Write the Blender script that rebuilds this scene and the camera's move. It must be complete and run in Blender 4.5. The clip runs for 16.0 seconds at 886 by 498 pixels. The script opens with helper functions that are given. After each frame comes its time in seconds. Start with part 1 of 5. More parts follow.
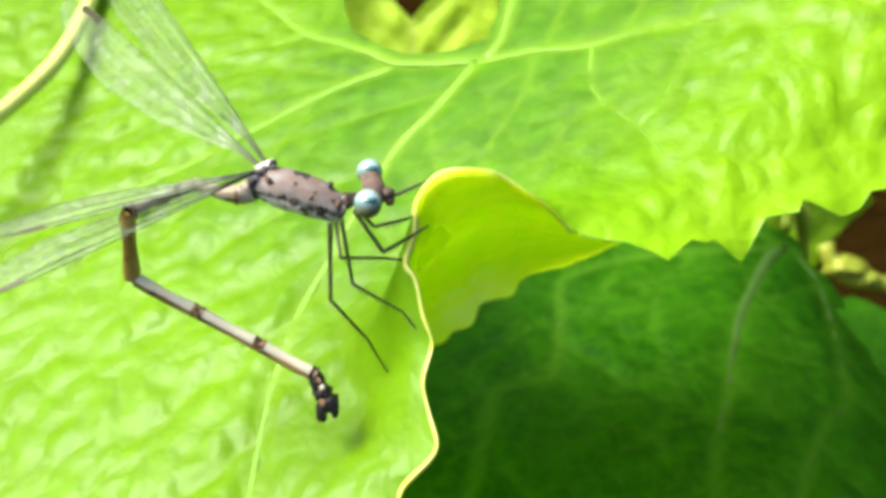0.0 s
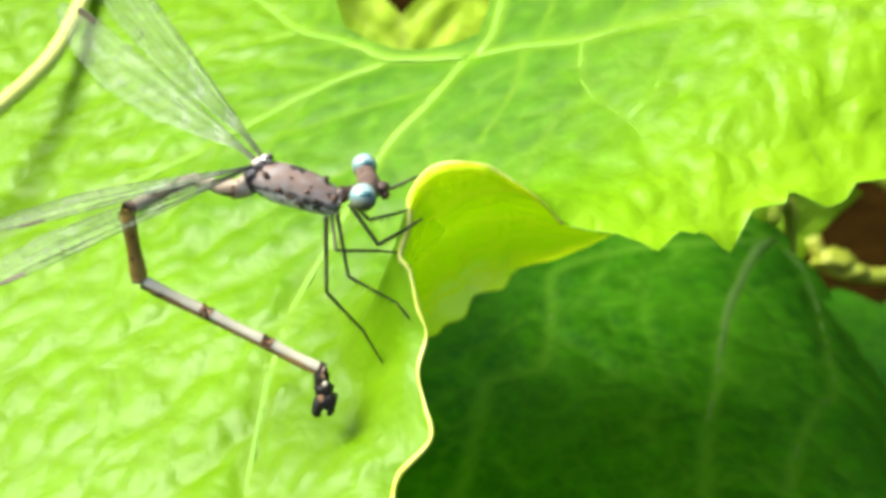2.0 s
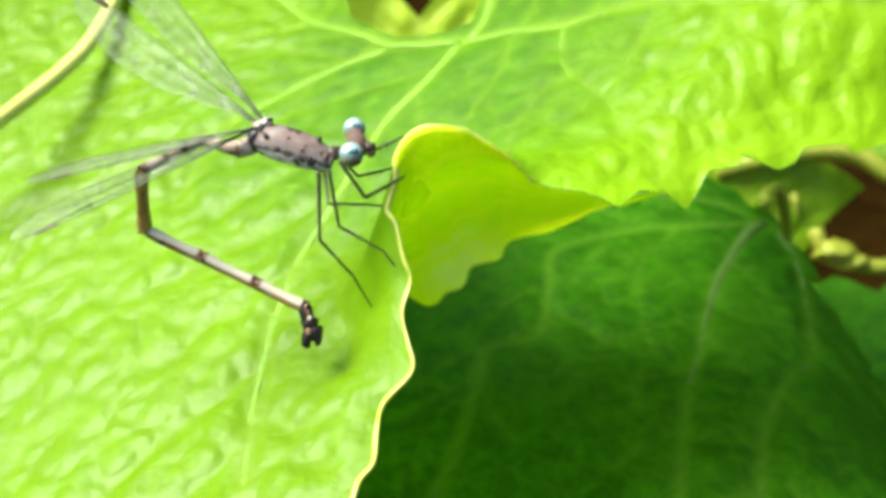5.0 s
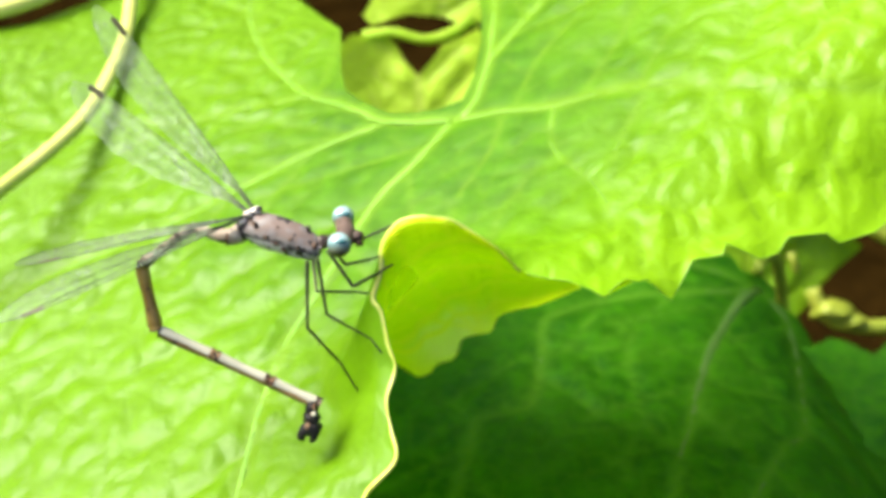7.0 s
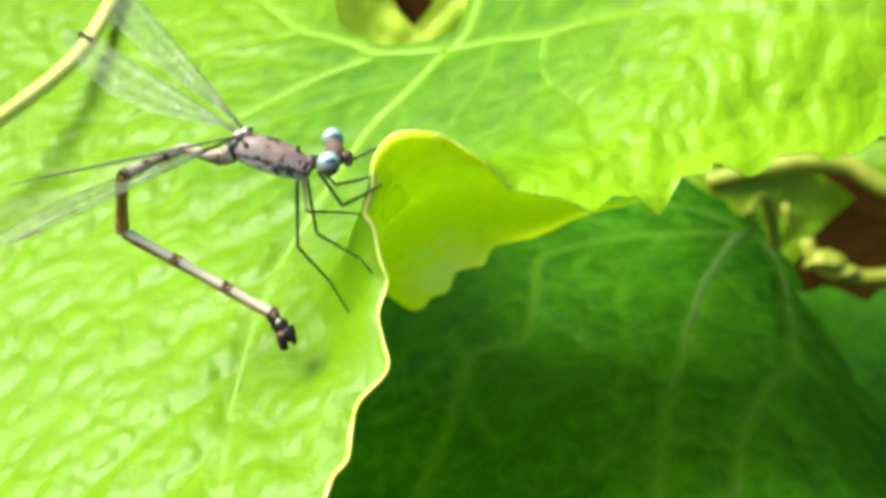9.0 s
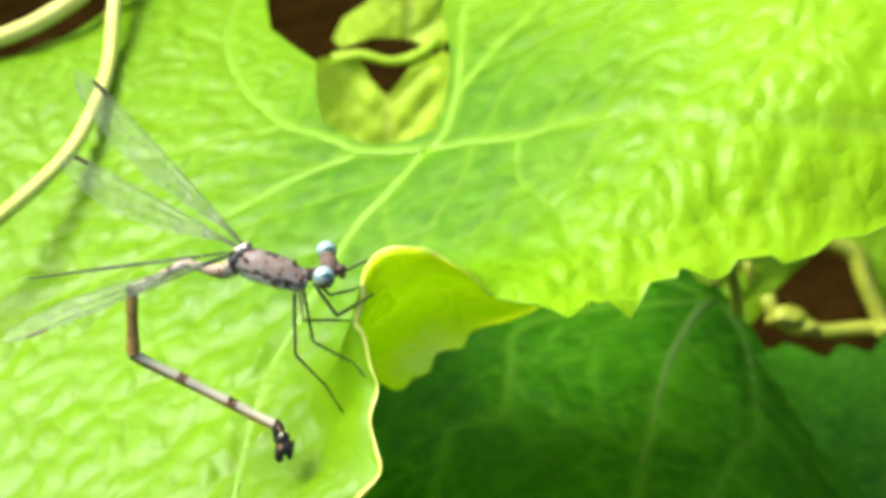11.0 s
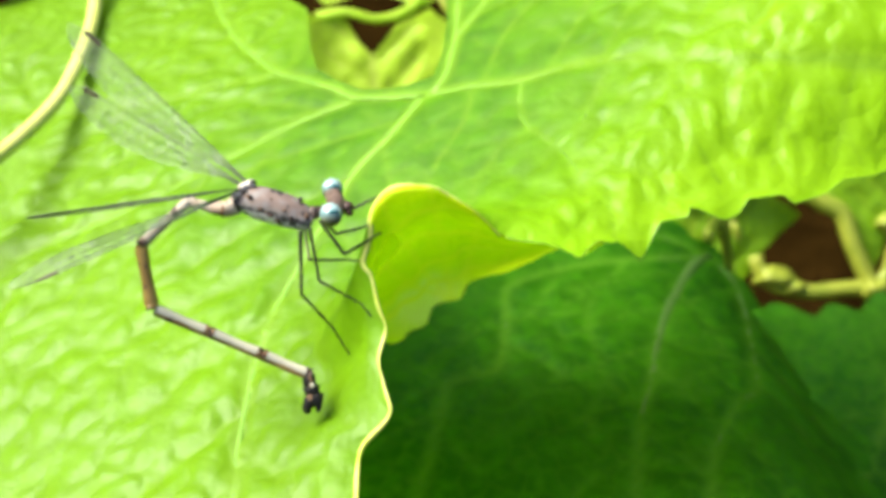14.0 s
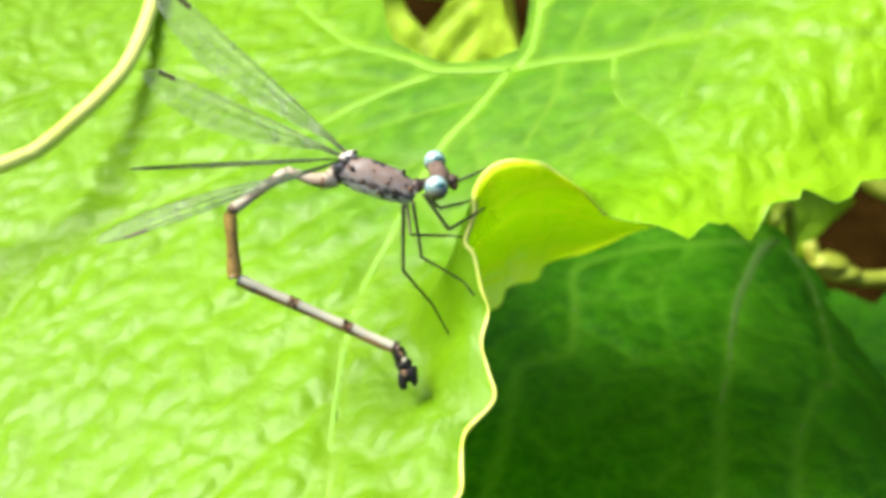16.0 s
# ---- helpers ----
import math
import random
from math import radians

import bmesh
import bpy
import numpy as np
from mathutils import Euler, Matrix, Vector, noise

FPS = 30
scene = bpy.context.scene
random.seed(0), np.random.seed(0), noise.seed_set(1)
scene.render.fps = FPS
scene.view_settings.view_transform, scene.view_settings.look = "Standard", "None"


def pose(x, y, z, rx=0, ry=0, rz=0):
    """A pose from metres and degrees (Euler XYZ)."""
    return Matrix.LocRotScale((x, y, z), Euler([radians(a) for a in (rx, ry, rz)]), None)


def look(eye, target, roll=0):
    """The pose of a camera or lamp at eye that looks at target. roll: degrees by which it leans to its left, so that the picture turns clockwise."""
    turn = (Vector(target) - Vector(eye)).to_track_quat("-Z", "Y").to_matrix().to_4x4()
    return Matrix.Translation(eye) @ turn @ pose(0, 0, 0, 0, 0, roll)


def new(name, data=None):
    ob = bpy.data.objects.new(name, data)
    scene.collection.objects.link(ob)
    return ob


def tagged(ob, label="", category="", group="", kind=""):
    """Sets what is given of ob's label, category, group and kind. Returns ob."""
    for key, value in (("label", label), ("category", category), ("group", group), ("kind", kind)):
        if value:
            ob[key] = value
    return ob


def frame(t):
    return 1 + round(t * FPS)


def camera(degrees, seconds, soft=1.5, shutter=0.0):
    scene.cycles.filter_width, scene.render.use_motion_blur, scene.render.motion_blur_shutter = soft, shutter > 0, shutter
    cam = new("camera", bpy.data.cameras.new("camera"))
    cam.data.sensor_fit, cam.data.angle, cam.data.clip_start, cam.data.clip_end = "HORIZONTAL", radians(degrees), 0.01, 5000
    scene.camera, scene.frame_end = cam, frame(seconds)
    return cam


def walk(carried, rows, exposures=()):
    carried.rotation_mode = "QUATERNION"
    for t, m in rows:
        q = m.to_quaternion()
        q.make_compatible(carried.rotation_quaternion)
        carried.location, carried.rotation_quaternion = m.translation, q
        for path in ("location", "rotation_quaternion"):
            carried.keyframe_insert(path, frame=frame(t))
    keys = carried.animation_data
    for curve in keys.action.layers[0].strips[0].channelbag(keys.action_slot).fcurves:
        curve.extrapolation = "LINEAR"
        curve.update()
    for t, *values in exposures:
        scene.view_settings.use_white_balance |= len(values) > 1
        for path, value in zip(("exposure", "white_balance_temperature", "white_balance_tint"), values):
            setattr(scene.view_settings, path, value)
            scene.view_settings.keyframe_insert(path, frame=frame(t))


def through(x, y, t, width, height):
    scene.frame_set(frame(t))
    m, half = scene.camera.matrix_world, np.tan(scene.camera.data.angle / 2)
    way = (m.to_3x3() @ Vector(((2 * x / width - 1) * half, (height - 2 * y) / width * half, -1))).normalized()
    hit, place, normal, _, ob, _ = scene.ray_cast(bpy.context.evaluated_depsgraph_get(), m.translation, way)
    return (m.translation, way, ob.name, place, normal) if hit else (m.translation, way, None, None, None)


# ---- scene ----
cam = camera(40, 16.0, soft=3.9)
cam.data.dof.use_dof, cam.data.dof.focus_distance, cam.data.dof.aperture_fstop = True, 0.089, 52.0
walk(cam, [
    (0, pose(-0.00000, 0.00001, 0.20400, 54.809, -0.002, -0.007)),
    (0.5, pose(-0.00264, -0.00086, 0.20348, 54.942, -0.346, -0.461)),
    (1, pose(-0.00637, -0.00042, 0.20439, 55.144, -0.336, -0.496)),
    (1.5, pose(-0.00423, 0.00073, 0.20611, 54.388, -0.583, -0.573)),
    (2, pose(-0.00031, -0.00144, 0.20468, 54.612, -0.092, -0.545)),
    (2.5, pose(0.00115, -0.00253, 0.20664, 55.254, 0.519, -0.055)),
    (3, pose(0.00101, -0.00417, 0.20708, 55.428, 0.562, -0.229)),
    (3.5, pose(0.00032, -0.00556, 0.20735, 55.463, 0.614, 0.047)),
    (3.7, pose(0.00104, -0.00609, 0.20513, 55.055, 0.985, 0.325)),
    (5.8, pose(0.00451, -0.01574, 0.20825, 56.443, 0.861, 1.225)),
    (6, pose(0.00464, -0.01521, 0.20863, 56.663, 0.824, 0.781)),
    (6.5, pose(0.00653, -0.01386, 0.20924, 56.531, 0.717, 1.337)),
    (7, pose(0.00622, -0.01122, 0.21097, 56.998, 0.748, 1.615)),
    (7.5, pose(0.00570, -0.01333, 0.20819, 56.688, 0.659, 1.600)),
    (8, pose(0.00462, -0.01342, 0.20867, 57.352, 0.825, 2.170)),
    (8.5, pose(0.00618, -0.01320, 0.20999, 57.113, 1.453, 1.891)),
    (9, pose(0.00696, -0.01535, 0.20725, 56.014, 0.800, 1.539)),
    (9.5, pose(0.00460, -0.01649, 0.20818, 56.884, 0.054, 1.927)),
    (10, pose(0.00583, -0.01638, 0.21298, 57.389, 0.632, 1.679)),
    (10.2, pose(0.00769, -0.01655, 0.21410, 57.222, 0.919, 1.039)),
    (12.3, pose(0.00032, -0.01996, 0.22035, 56.953, -0.663, -1.256)),
    (12.5, pose(0.00048, -0.02081, 0.21765, 56.416, -0.668, -1.189)),
    (13, pose(0.00024, -0.01977, 0.21632, 56.707, -0.318, -1.290)),
    (13.5, pose(-0.00103, -0.01681, 0.21466, 55.893, -0.414, -1.355)),
    (14, pose(0.00171, -0.01696, 0.21307, 56.132, -0.089, -1.642)),
    (14.5, pose(0.00585, -0.01823, 0.20967, 55.901, 0.126, -1.791)),
    (15, pose(0.00635, -0.01584, 0.21249, 56.489, 0.117, -2.147)),
    (15.5, pose(0.00224, -0.01390, 0.21098, 55.668, -0.284, -1.886)),
    (16, pose(-0.00665, -0.01335, 0.21035, 55.275, -0.701, -0.913)),
])

# ---------------------------------------------------------------- light
world = bpy.data.worlds.new("sky_light")
scene.world = world
world.use_nodes = True
wn, wl = world.node_tree.nodes, world.node_tree.links
sky = wn.new("ShaderNodeTexSky")
sky.sky_type = "NISHITA"
sky.sun_disc = False
sky.sun_elevation = radians(55)
sky.sun_rotation = radians(277)
sky.air_density, sky.dust_density, sky.ozone_density = 1.0, 4.0, 1.0
wn["Background"].inputs["Strength"].default_value = 0.125
wl.new(sky.outputs["Color"], wn["Background"].inputs["Color"])

SUN_FROM = Vector((-0.57, 0.07, 0.82))
sun_data = bpy.data.lights.new("sun", "SUN")
sun_data.energy, sun_data.angle, sun_data.color = 4.6, radians(32), (1.0, 0.96, 0.85)
sun = new("sun", sun_data)
sun.matrix_world = look(SUN_FROM, (0, 0, 0))
scene.view_settings.exposure = 1.26

MM = 0.001
rng = random.Random(7)


# ---------------------------------------------------------------- materials
def material(name):
    m = bpy.data.materials.new(name)
    m.use_nodes = True
    nt = m.node_tree
    return m, nt, nt.nodes, nt.links, nt.nodes["Principled BSDF"], nt.nodes["Material Output"]


def noise_node(nodes, links, scale, detail=4.0, rough=0.55, coords=None):
    n = nodes.new("ShaderNodeTexNoise")
    n.inputs["Scale"].default_value = scale
    n.inputs["Detail"].default_value = detail
    n.inputs["Roughness"].default_value = rough
    if coords is not None:
        links.new(coords, n.inputs["Vector"])
    return n


def ramp_node(nodes, links, source, stops):
    r = nodes.new("ShaderNodeValToRGB")
    links.new(source, r.inputs["Fac"])
    while len(r.color_ramp.elements) < len(stops):
        r.color_ramp.elements.new(0.5)
    for e, (p, c) in zip(r.color_ramp.elements, stops):
        e.position, e.color = p, (*c, 1)
    return r


def mix_color(nodes, links, fac, a, b):
    m = nodes.new("ShaderNodeMix")
    m.data_type = "RGBA"
    for src, key in ((fac, 0), (a, 6), (b, 7)):
        if isinstance(src, float):
            m.inputs[key].default_value = src
        elif isinstance(src, tuple):
            m.inputs[key].default_value = (*src, 1)
        else:
            links.new(src, m.inputs[key])
    return m.outputs[2]


def leaf_material(name, low, high, vein, through_col, share, gloss, relief, shine=0.32, lobe_base=None, lobe_through=None, net_share=0.28, relief_lobe=0.2):
    """Living leaf: two greens, paler veins from the mesh's vein mask, waxy gloss, light through the blade."""
    m, nt, nodes, links, bsdf, out = material(name)
    tc = nodes.new("ShaderNodeTexCoord")
    big = noise_node(nodes, links, 75, 4, 0.6, tc.outputs["Object"])
    fine = noise_node(nodes, links, 420, 5, 0.6, tc.outputs["Object"])
    base = ramp_node(nodes, links, big.outputs["Fac"], [(0.32, low), (0.68, high)]).outputs["Color"]
    spots = ramp_node(nodes, links, fine.outputs["Fac"], [(0.42, (0, 0, 0)), (0.72, (1, 1, 1))]).outputs["Color"]
    base = mix_color(nodes, links, spots, base, tuple(min(1, c * 1.4) for c in high))
    # mask of the yellower lobes; on the folded lobe, of the painted sun patch
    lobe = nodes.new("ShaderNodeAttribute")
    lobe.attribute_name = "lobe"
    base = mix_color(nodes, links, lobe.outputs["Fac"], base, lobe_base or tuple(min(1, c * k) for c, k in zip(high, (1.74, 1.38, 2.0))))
    cells = nodes.new("ShaderNodeTexVoronoi")
    cells.feature = "DISTANCE_TO_EDGE"
    cells.inputs["Scale"].default_value = 330
    warp = nodes.new("ShaderNodeVectorMath")
    warp.operation = "MULTIPLY_ADD"
    wob = noise_node(nodes, links, 160, 3, 0.5, tc.outputs["Object"])
    links.new(wob.outputs["Color"], warp.inputs[0])
    warp.inputs[1].default_value = (0.004, 0.004, 0.004)
    links.new(tc.outputs["Object"], warp.inputs[2])
    links.new(warp.outputs[0], cells.inputs["Vector"])
    net = ramp_node(nodes, links, cells.outputs["Distance"], [(0.0, (1, 1, 1)), (0.10, (0, 0, 0))]).outputs["Color"]
    weak = nodes.new("ShaderNodeMath")
    weak.operation = "MULTIPLY"
    links.new(net, weak.inputs[0])
    weak.inputs[1].default_value = net_share
    base = mix_color(nodes, links, weak.outputs[0], base, vein)
    att = nodes.new("ShaderNodeAttribute")
    att.attribute_name = "vein"
    base = mix_color(nodes, links, att.outputs["Fac"], base, vein)
    links.new(base, bsdf.inputs["Base Color"])
    rough = nodes.new("ShaderNodeMapRange")
    links.new(fine.outputs["Fac"], rough.inputs["Value"])
    rough.inputs["To Min"].default_value, rough.inputs["To Max"].default_value = gloss - 0.06, gloss + 0.10
    links.new(rough.outputs[0], bsdf.inputs["Roughness"])
    bsdf.inputs["Specular IOR Level"].default_value = shine
    bump = nodes.new("ShaderNodeBump")
    grow = nodes.new("ShaderNodeMath")
    grow.operation = "MULTIPLY_ADD"
    links.new(lobe.outputs["Fac"], grow.inputs[0])
    grow.inputs[1].default_value, grow.inputs[2].default_value = relief_lobe - relief, relief
    links.new(grow.outputs[0], bump.inputs["Strength"])
    bump.inputs["Distance"].default_value = 0.0011
    pillow = nodes.new("ShaderNodeTexVoronoi")
    pillow.feature = "SMOOTH_F1"
    pillow.inputs["Scale"].default_value = 330
    pillow.inputs["Smoothness"].default_value = 0.25
    links.new(warp.outputs[0], pillow.inputs["Vector"])
    small = nodes.new("ShaderNodeTexVoronoi")
    small.feature = "SMOOTH_F1"
    small.inputs["Scale"].default_value = 1100
    small.inputs["Smoothness"].default_value = 0.3
    links.new(warp.outputs[0], small.inputs["Vector"])
    lift = nodes.new("ShaderNodeMath")
    lift.operation = "MULTIPLY_ADD"
    links.new(small.outputs["Distance"], lift.inputs[0])
    lift.inputs[1].default_value = 0.22
    links.new(pillow.outputs["Distance"], lift.inputs[2])
    bump.invert = True
    links.new(lift.outputs[0], bump.inputs["Height"])
    bump2 = nodes.new("ShaderNodeBump")
    bump2.inputs["Strength"].default_value = 0.125
    bump2.inputs["Distance"].default_value = 0.0003
    links.new(fine.outputs["Fac"], bump2.inputs["Height"])
    links.new(bump.outputs[0], bump2.inputs["Normal"])
    links.new(bump2.outputs[0], bsdf.inputs["Normal"])
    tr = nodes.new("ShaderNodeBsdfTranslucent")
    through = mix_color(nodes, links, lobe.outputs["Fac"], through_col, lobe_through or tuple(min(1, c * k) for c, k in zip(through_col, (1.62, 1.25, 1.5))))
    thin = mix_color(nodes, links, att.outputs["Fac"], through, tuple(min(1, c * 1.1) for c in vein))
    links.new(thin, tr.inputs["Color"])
    links.new(bump2.outputs[0], tr.inputs["Normal"])
    mixer = nodes.new("ShaderNodeMixShader")
    mixer.inputs[0].default_value = share
    links.new(bsdf.outputs[0], mixer.inputs[1])
    links.new(tr.outputs[0], mixer.inputs[2])
    links.new(mixer.outputs[0], out.inputs["Surface"])
    return m


def plain_material(name, a, b, scale, rough, relief=0.2, relief_size=0.0002, metal=0.0, sheen=0.5):
    """Two tones mixed by noise at two sizes, with a fine relief."""
    m, nt, nodes, links, bsdf, out = material(name)
    tc = nodes.new("ShaderNodeTexCoord")
    n1 = noise_node(nodes, links, scale, 5, 0.6, tc.outputs["Object"])
    n2 = noise_node(nodes, links, scale * 5, 4, 0.6, tc.outputs["Object"])
    add = nodes.new("ShaderNodeMath")
    add.operation = "MULTIPLY_ADD"
    links.new(n2.outputs["Fac"], add.inputs[0])
    add.inputs[1].default_value = 0.4
    links.new(n1.outputs["Fac"], add.inputs[2])
    col = ramp_node(nodes, links, add.outputs[0], [(0.5, a), (0.9, b)])
    links.new(col.outputs["Color"], bsdf.inputs["Base Color"])
    bsdf.inputs["Roughness"].default_value = rough
    bsdf.inputs["Metallic"].default_value = metal
    bsdf.inputs["Specular IOR Level"].default_value = sheen
    bump = nodes.new("ShaderNodeBump")
    bump.inputs["Strength"].default_value = relief
    bump.inputs["Distance"].default_value = relief_size
    links.new(add.outputs[0], bump.inputs["Height"])
    links.new(bump.outputs[0], bsdf.inputs["Normal"])
    return m


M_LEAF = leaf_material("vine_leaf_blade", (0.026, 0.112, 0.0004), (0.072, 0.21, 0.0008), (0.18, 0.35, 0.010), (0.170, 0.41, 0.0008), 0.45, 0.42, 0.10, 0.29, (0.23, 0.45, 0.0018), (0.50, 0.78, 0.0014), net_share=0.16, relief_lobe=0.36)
# the last two colours are the sunlit patch painted on the folded lobe
M_FOLD = leaf_material("vine_leaf_underside", (0.50, 0.74, 0.004), (0.66, 0.86, 0.010), (0.88, 0.92, 0.05), (0.85, 1.0, 0.008), 0.55, 0.45, 0.34, 0.35, (0.86, 0.95, 0.36), (0.92, 1.0, 0.34))
# leaf green darkened: the shade under the bright leaf is partly in this colour
M_DARK = leaf_material("shaded_leaf_blade", (0.010, 0.082, 0.0003), (0.029, 0.126, 0.0004), (0.075, 0.20, 0.010), (0.020, 0.12, 0.0005), 0.22, 0.5, 0.16, 0.12)
M_PALE = leaf_material("young_leaf_blade", (0.27, 0.45, 0.010), (0.36, 0.54, 0.03), (0.46, 0.60, 0.08), (0.46, 0.68, 0.03), 0.42, 0.5, 0.3)
M_MID = leaf_material("mid_leaf_blade", (0.09, 0.22, 0.001), (0.145, 0.29, 0.0015), (0.22, 0.35, 0.01), (0.26, 0.46, 0.001), 0.4, 0.5, 0.3)
M_VEIN = plain_material("leaf_vein", (0.10, 0.24, 0.010), (0.15, 0.30, 0.022), 300, 0.5, sheen=0.3)
# vein colour darkened likewise for the leaf in shade
M_DVEIN = plain_material("shaded_leaf_vein", (0.042, 0.105, 0.012), (0.068, 0.135, 0.024), 300, 0.5)
M_RIM = plain_material("leaf_margin_yellow", (0.46, 0.55, 0.03), (0.74, 0.76, 0.20), 260, 0.5)
M_STEM = plain_material("stem_cream", (0.44, 0.47, 0.10), (0.54, 0.55, 0.17), 160, 0.6, sheen=0.25)
M_VINE = plain_material("vine_stem_green", (0.17, 0.22, 0.010), (0.27, 0.30, 0.026), 180, 0.55)
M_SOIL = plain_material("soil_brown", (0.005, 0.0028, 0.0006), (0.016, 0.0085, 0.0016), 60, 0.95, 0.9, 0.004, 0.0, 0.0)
M_HEDGE = plain_material("backdrop_foliage", (0.015, 0.035, 0.006), (0.06, 0.11, 0.015), 6, 0.9, 0.9, 0.1)
M_BARK = plain_material("dry_bark", (0.06, 0.03, 0.018), (0.13, 0.07, 0.04), 120, 0.9, 0.8, 0.001)


# ---------------------------------------------------------------- mesh helpers
def link_mesh(name, verts, faces, mat, parent=None, label="", smooth=True):
    me = bpy.data.meshes.new(name)
    me.from_pydata([tuple(v) for v in verts], [], [tuple(f) for f in faces])
    me.materials.append(mat)
    if smooth:
        me.polygons.foreach_set("use_smooth", [True] * len(me.polygons))
    me.update()
    ob = new(name, me)
    if parent is not None:
        ob.parent = parent
    if label:
        tagged(ob, label)
    return ob


def part(name, bm, mat, parent, label=""):
    me = bpy.data.meshes.new(name)
    bm.to_mesh(me)
    bm.free()
    me.materials.append(mat)
    me.polygons.foreach_set("use_smooth", [True] * len(me.polygons))
    ob = new(name, me)
    ob.parent = parent
    if label:
        tagged(ob, label)
    return ob


def smooth_line(points, step):
    """A Catmull-Rom line through the points, about one point every step."""
    p = np.array(points, float)
    ends = np.vstack([2 * p[0] - p[1], p, 2 * p[-1] - p[-2]])
    made = []
    for i in range(len(p) - 1):
        a, b, c, d = ends[i:i + 4]
        n = max(1, int(np.linalg.norm(c - b) / step))
        for t in np.arange(n) / n:
            made.append(0.5 * (2 * b + (c - a) * t + (2 * a - 5 * b + 4 * c - d) * t * t + (3 * b - a - 3 * c + d) * t ** 3))
    made.append(p[-1])
    return np.array(made)


def tube(line, radii, sides=8, flat=1.0, scale=MM, cap=True):
    """Rings along a line; flat squeezes the tube along its second axis. Returns verts and faces."""
    line = np.array(line, float)
    n = len(line)
    radii = np.full(n, radii, float) if np.isscalar(radii) else np.interp(np.linspace(0, 1, n), np.linspace(0, 1, len(radii)), radii)
    tang = np.gradient(line, axis=0)
    tang /= np.linalg.norm(tang, axis=1, keepdims=True) + 1e-12
    up = np.array([0.0, 0.0, 1.0]) if abs(tang[0][2]) < 0.9 else np.array([0.0, 1.0, 0.0])
    verts, faces = [], []
    side = np.cross(tang[0], up)
    for i in range(n):
        side = side - tang[i] * (side @ tang[i])
        side /= np.linalg.norm(side) + 1e-12
        top = np.cross(side, tang[i])
        for k in range(sides):
            a = 2 * math.pi * k / sides
            verts.append((line[i] + radii[i] * (math.cos(a) * side + flat * math.sin(a) * top)) * scale)
    for i in range(n - 1):
        for k in range(sides):
            k2 = (k + 1) % sides
            faces.append((i * sides + k, i * sides + k2, (i + 1) * sides + k2, (i + 1) * sides + k))
    if cap:
        faces.append(tuple(range(sides - 1, -1, -1)))
        faces.append(tuple(range((n - 1) * sides, n * sides)))
    return verts, faces


def tube_part(name, line, radii, mat, parent=None, label="", sides=8, flat=1.0):
    v, f = tube(line, radii, sides, flat)
    return link_mesh(name, v, f, mat, parent, label)


def line_distance(points, line):
    """Distance in plan from each point to a polyline."""
    p, q = np.asarray(points)[:, :2], np.asarray(line)[:, :2]
    best = np.full(len(p), 1e9)
    for a, b in zip(q[:-1], q[1:]):
        ab = b - a
        t = np.clip(((p - a) @ ab) / (ab @ ab + 1e-12), 0, 1)
        best = np.minimum(best, np.hypot(*(p - a - t[:, None] * ab).T))
    return best


def fractal(xy, size, seed, octaves=3):
    out = np.empty(len(xy))
    for i, (x, y) in enumerate(xy):
        out[i] = noise.fractal(Vector((x / size + seed, y / size - seed, seed * 0.37)), 1.0, 2.0, octaves)
    return out


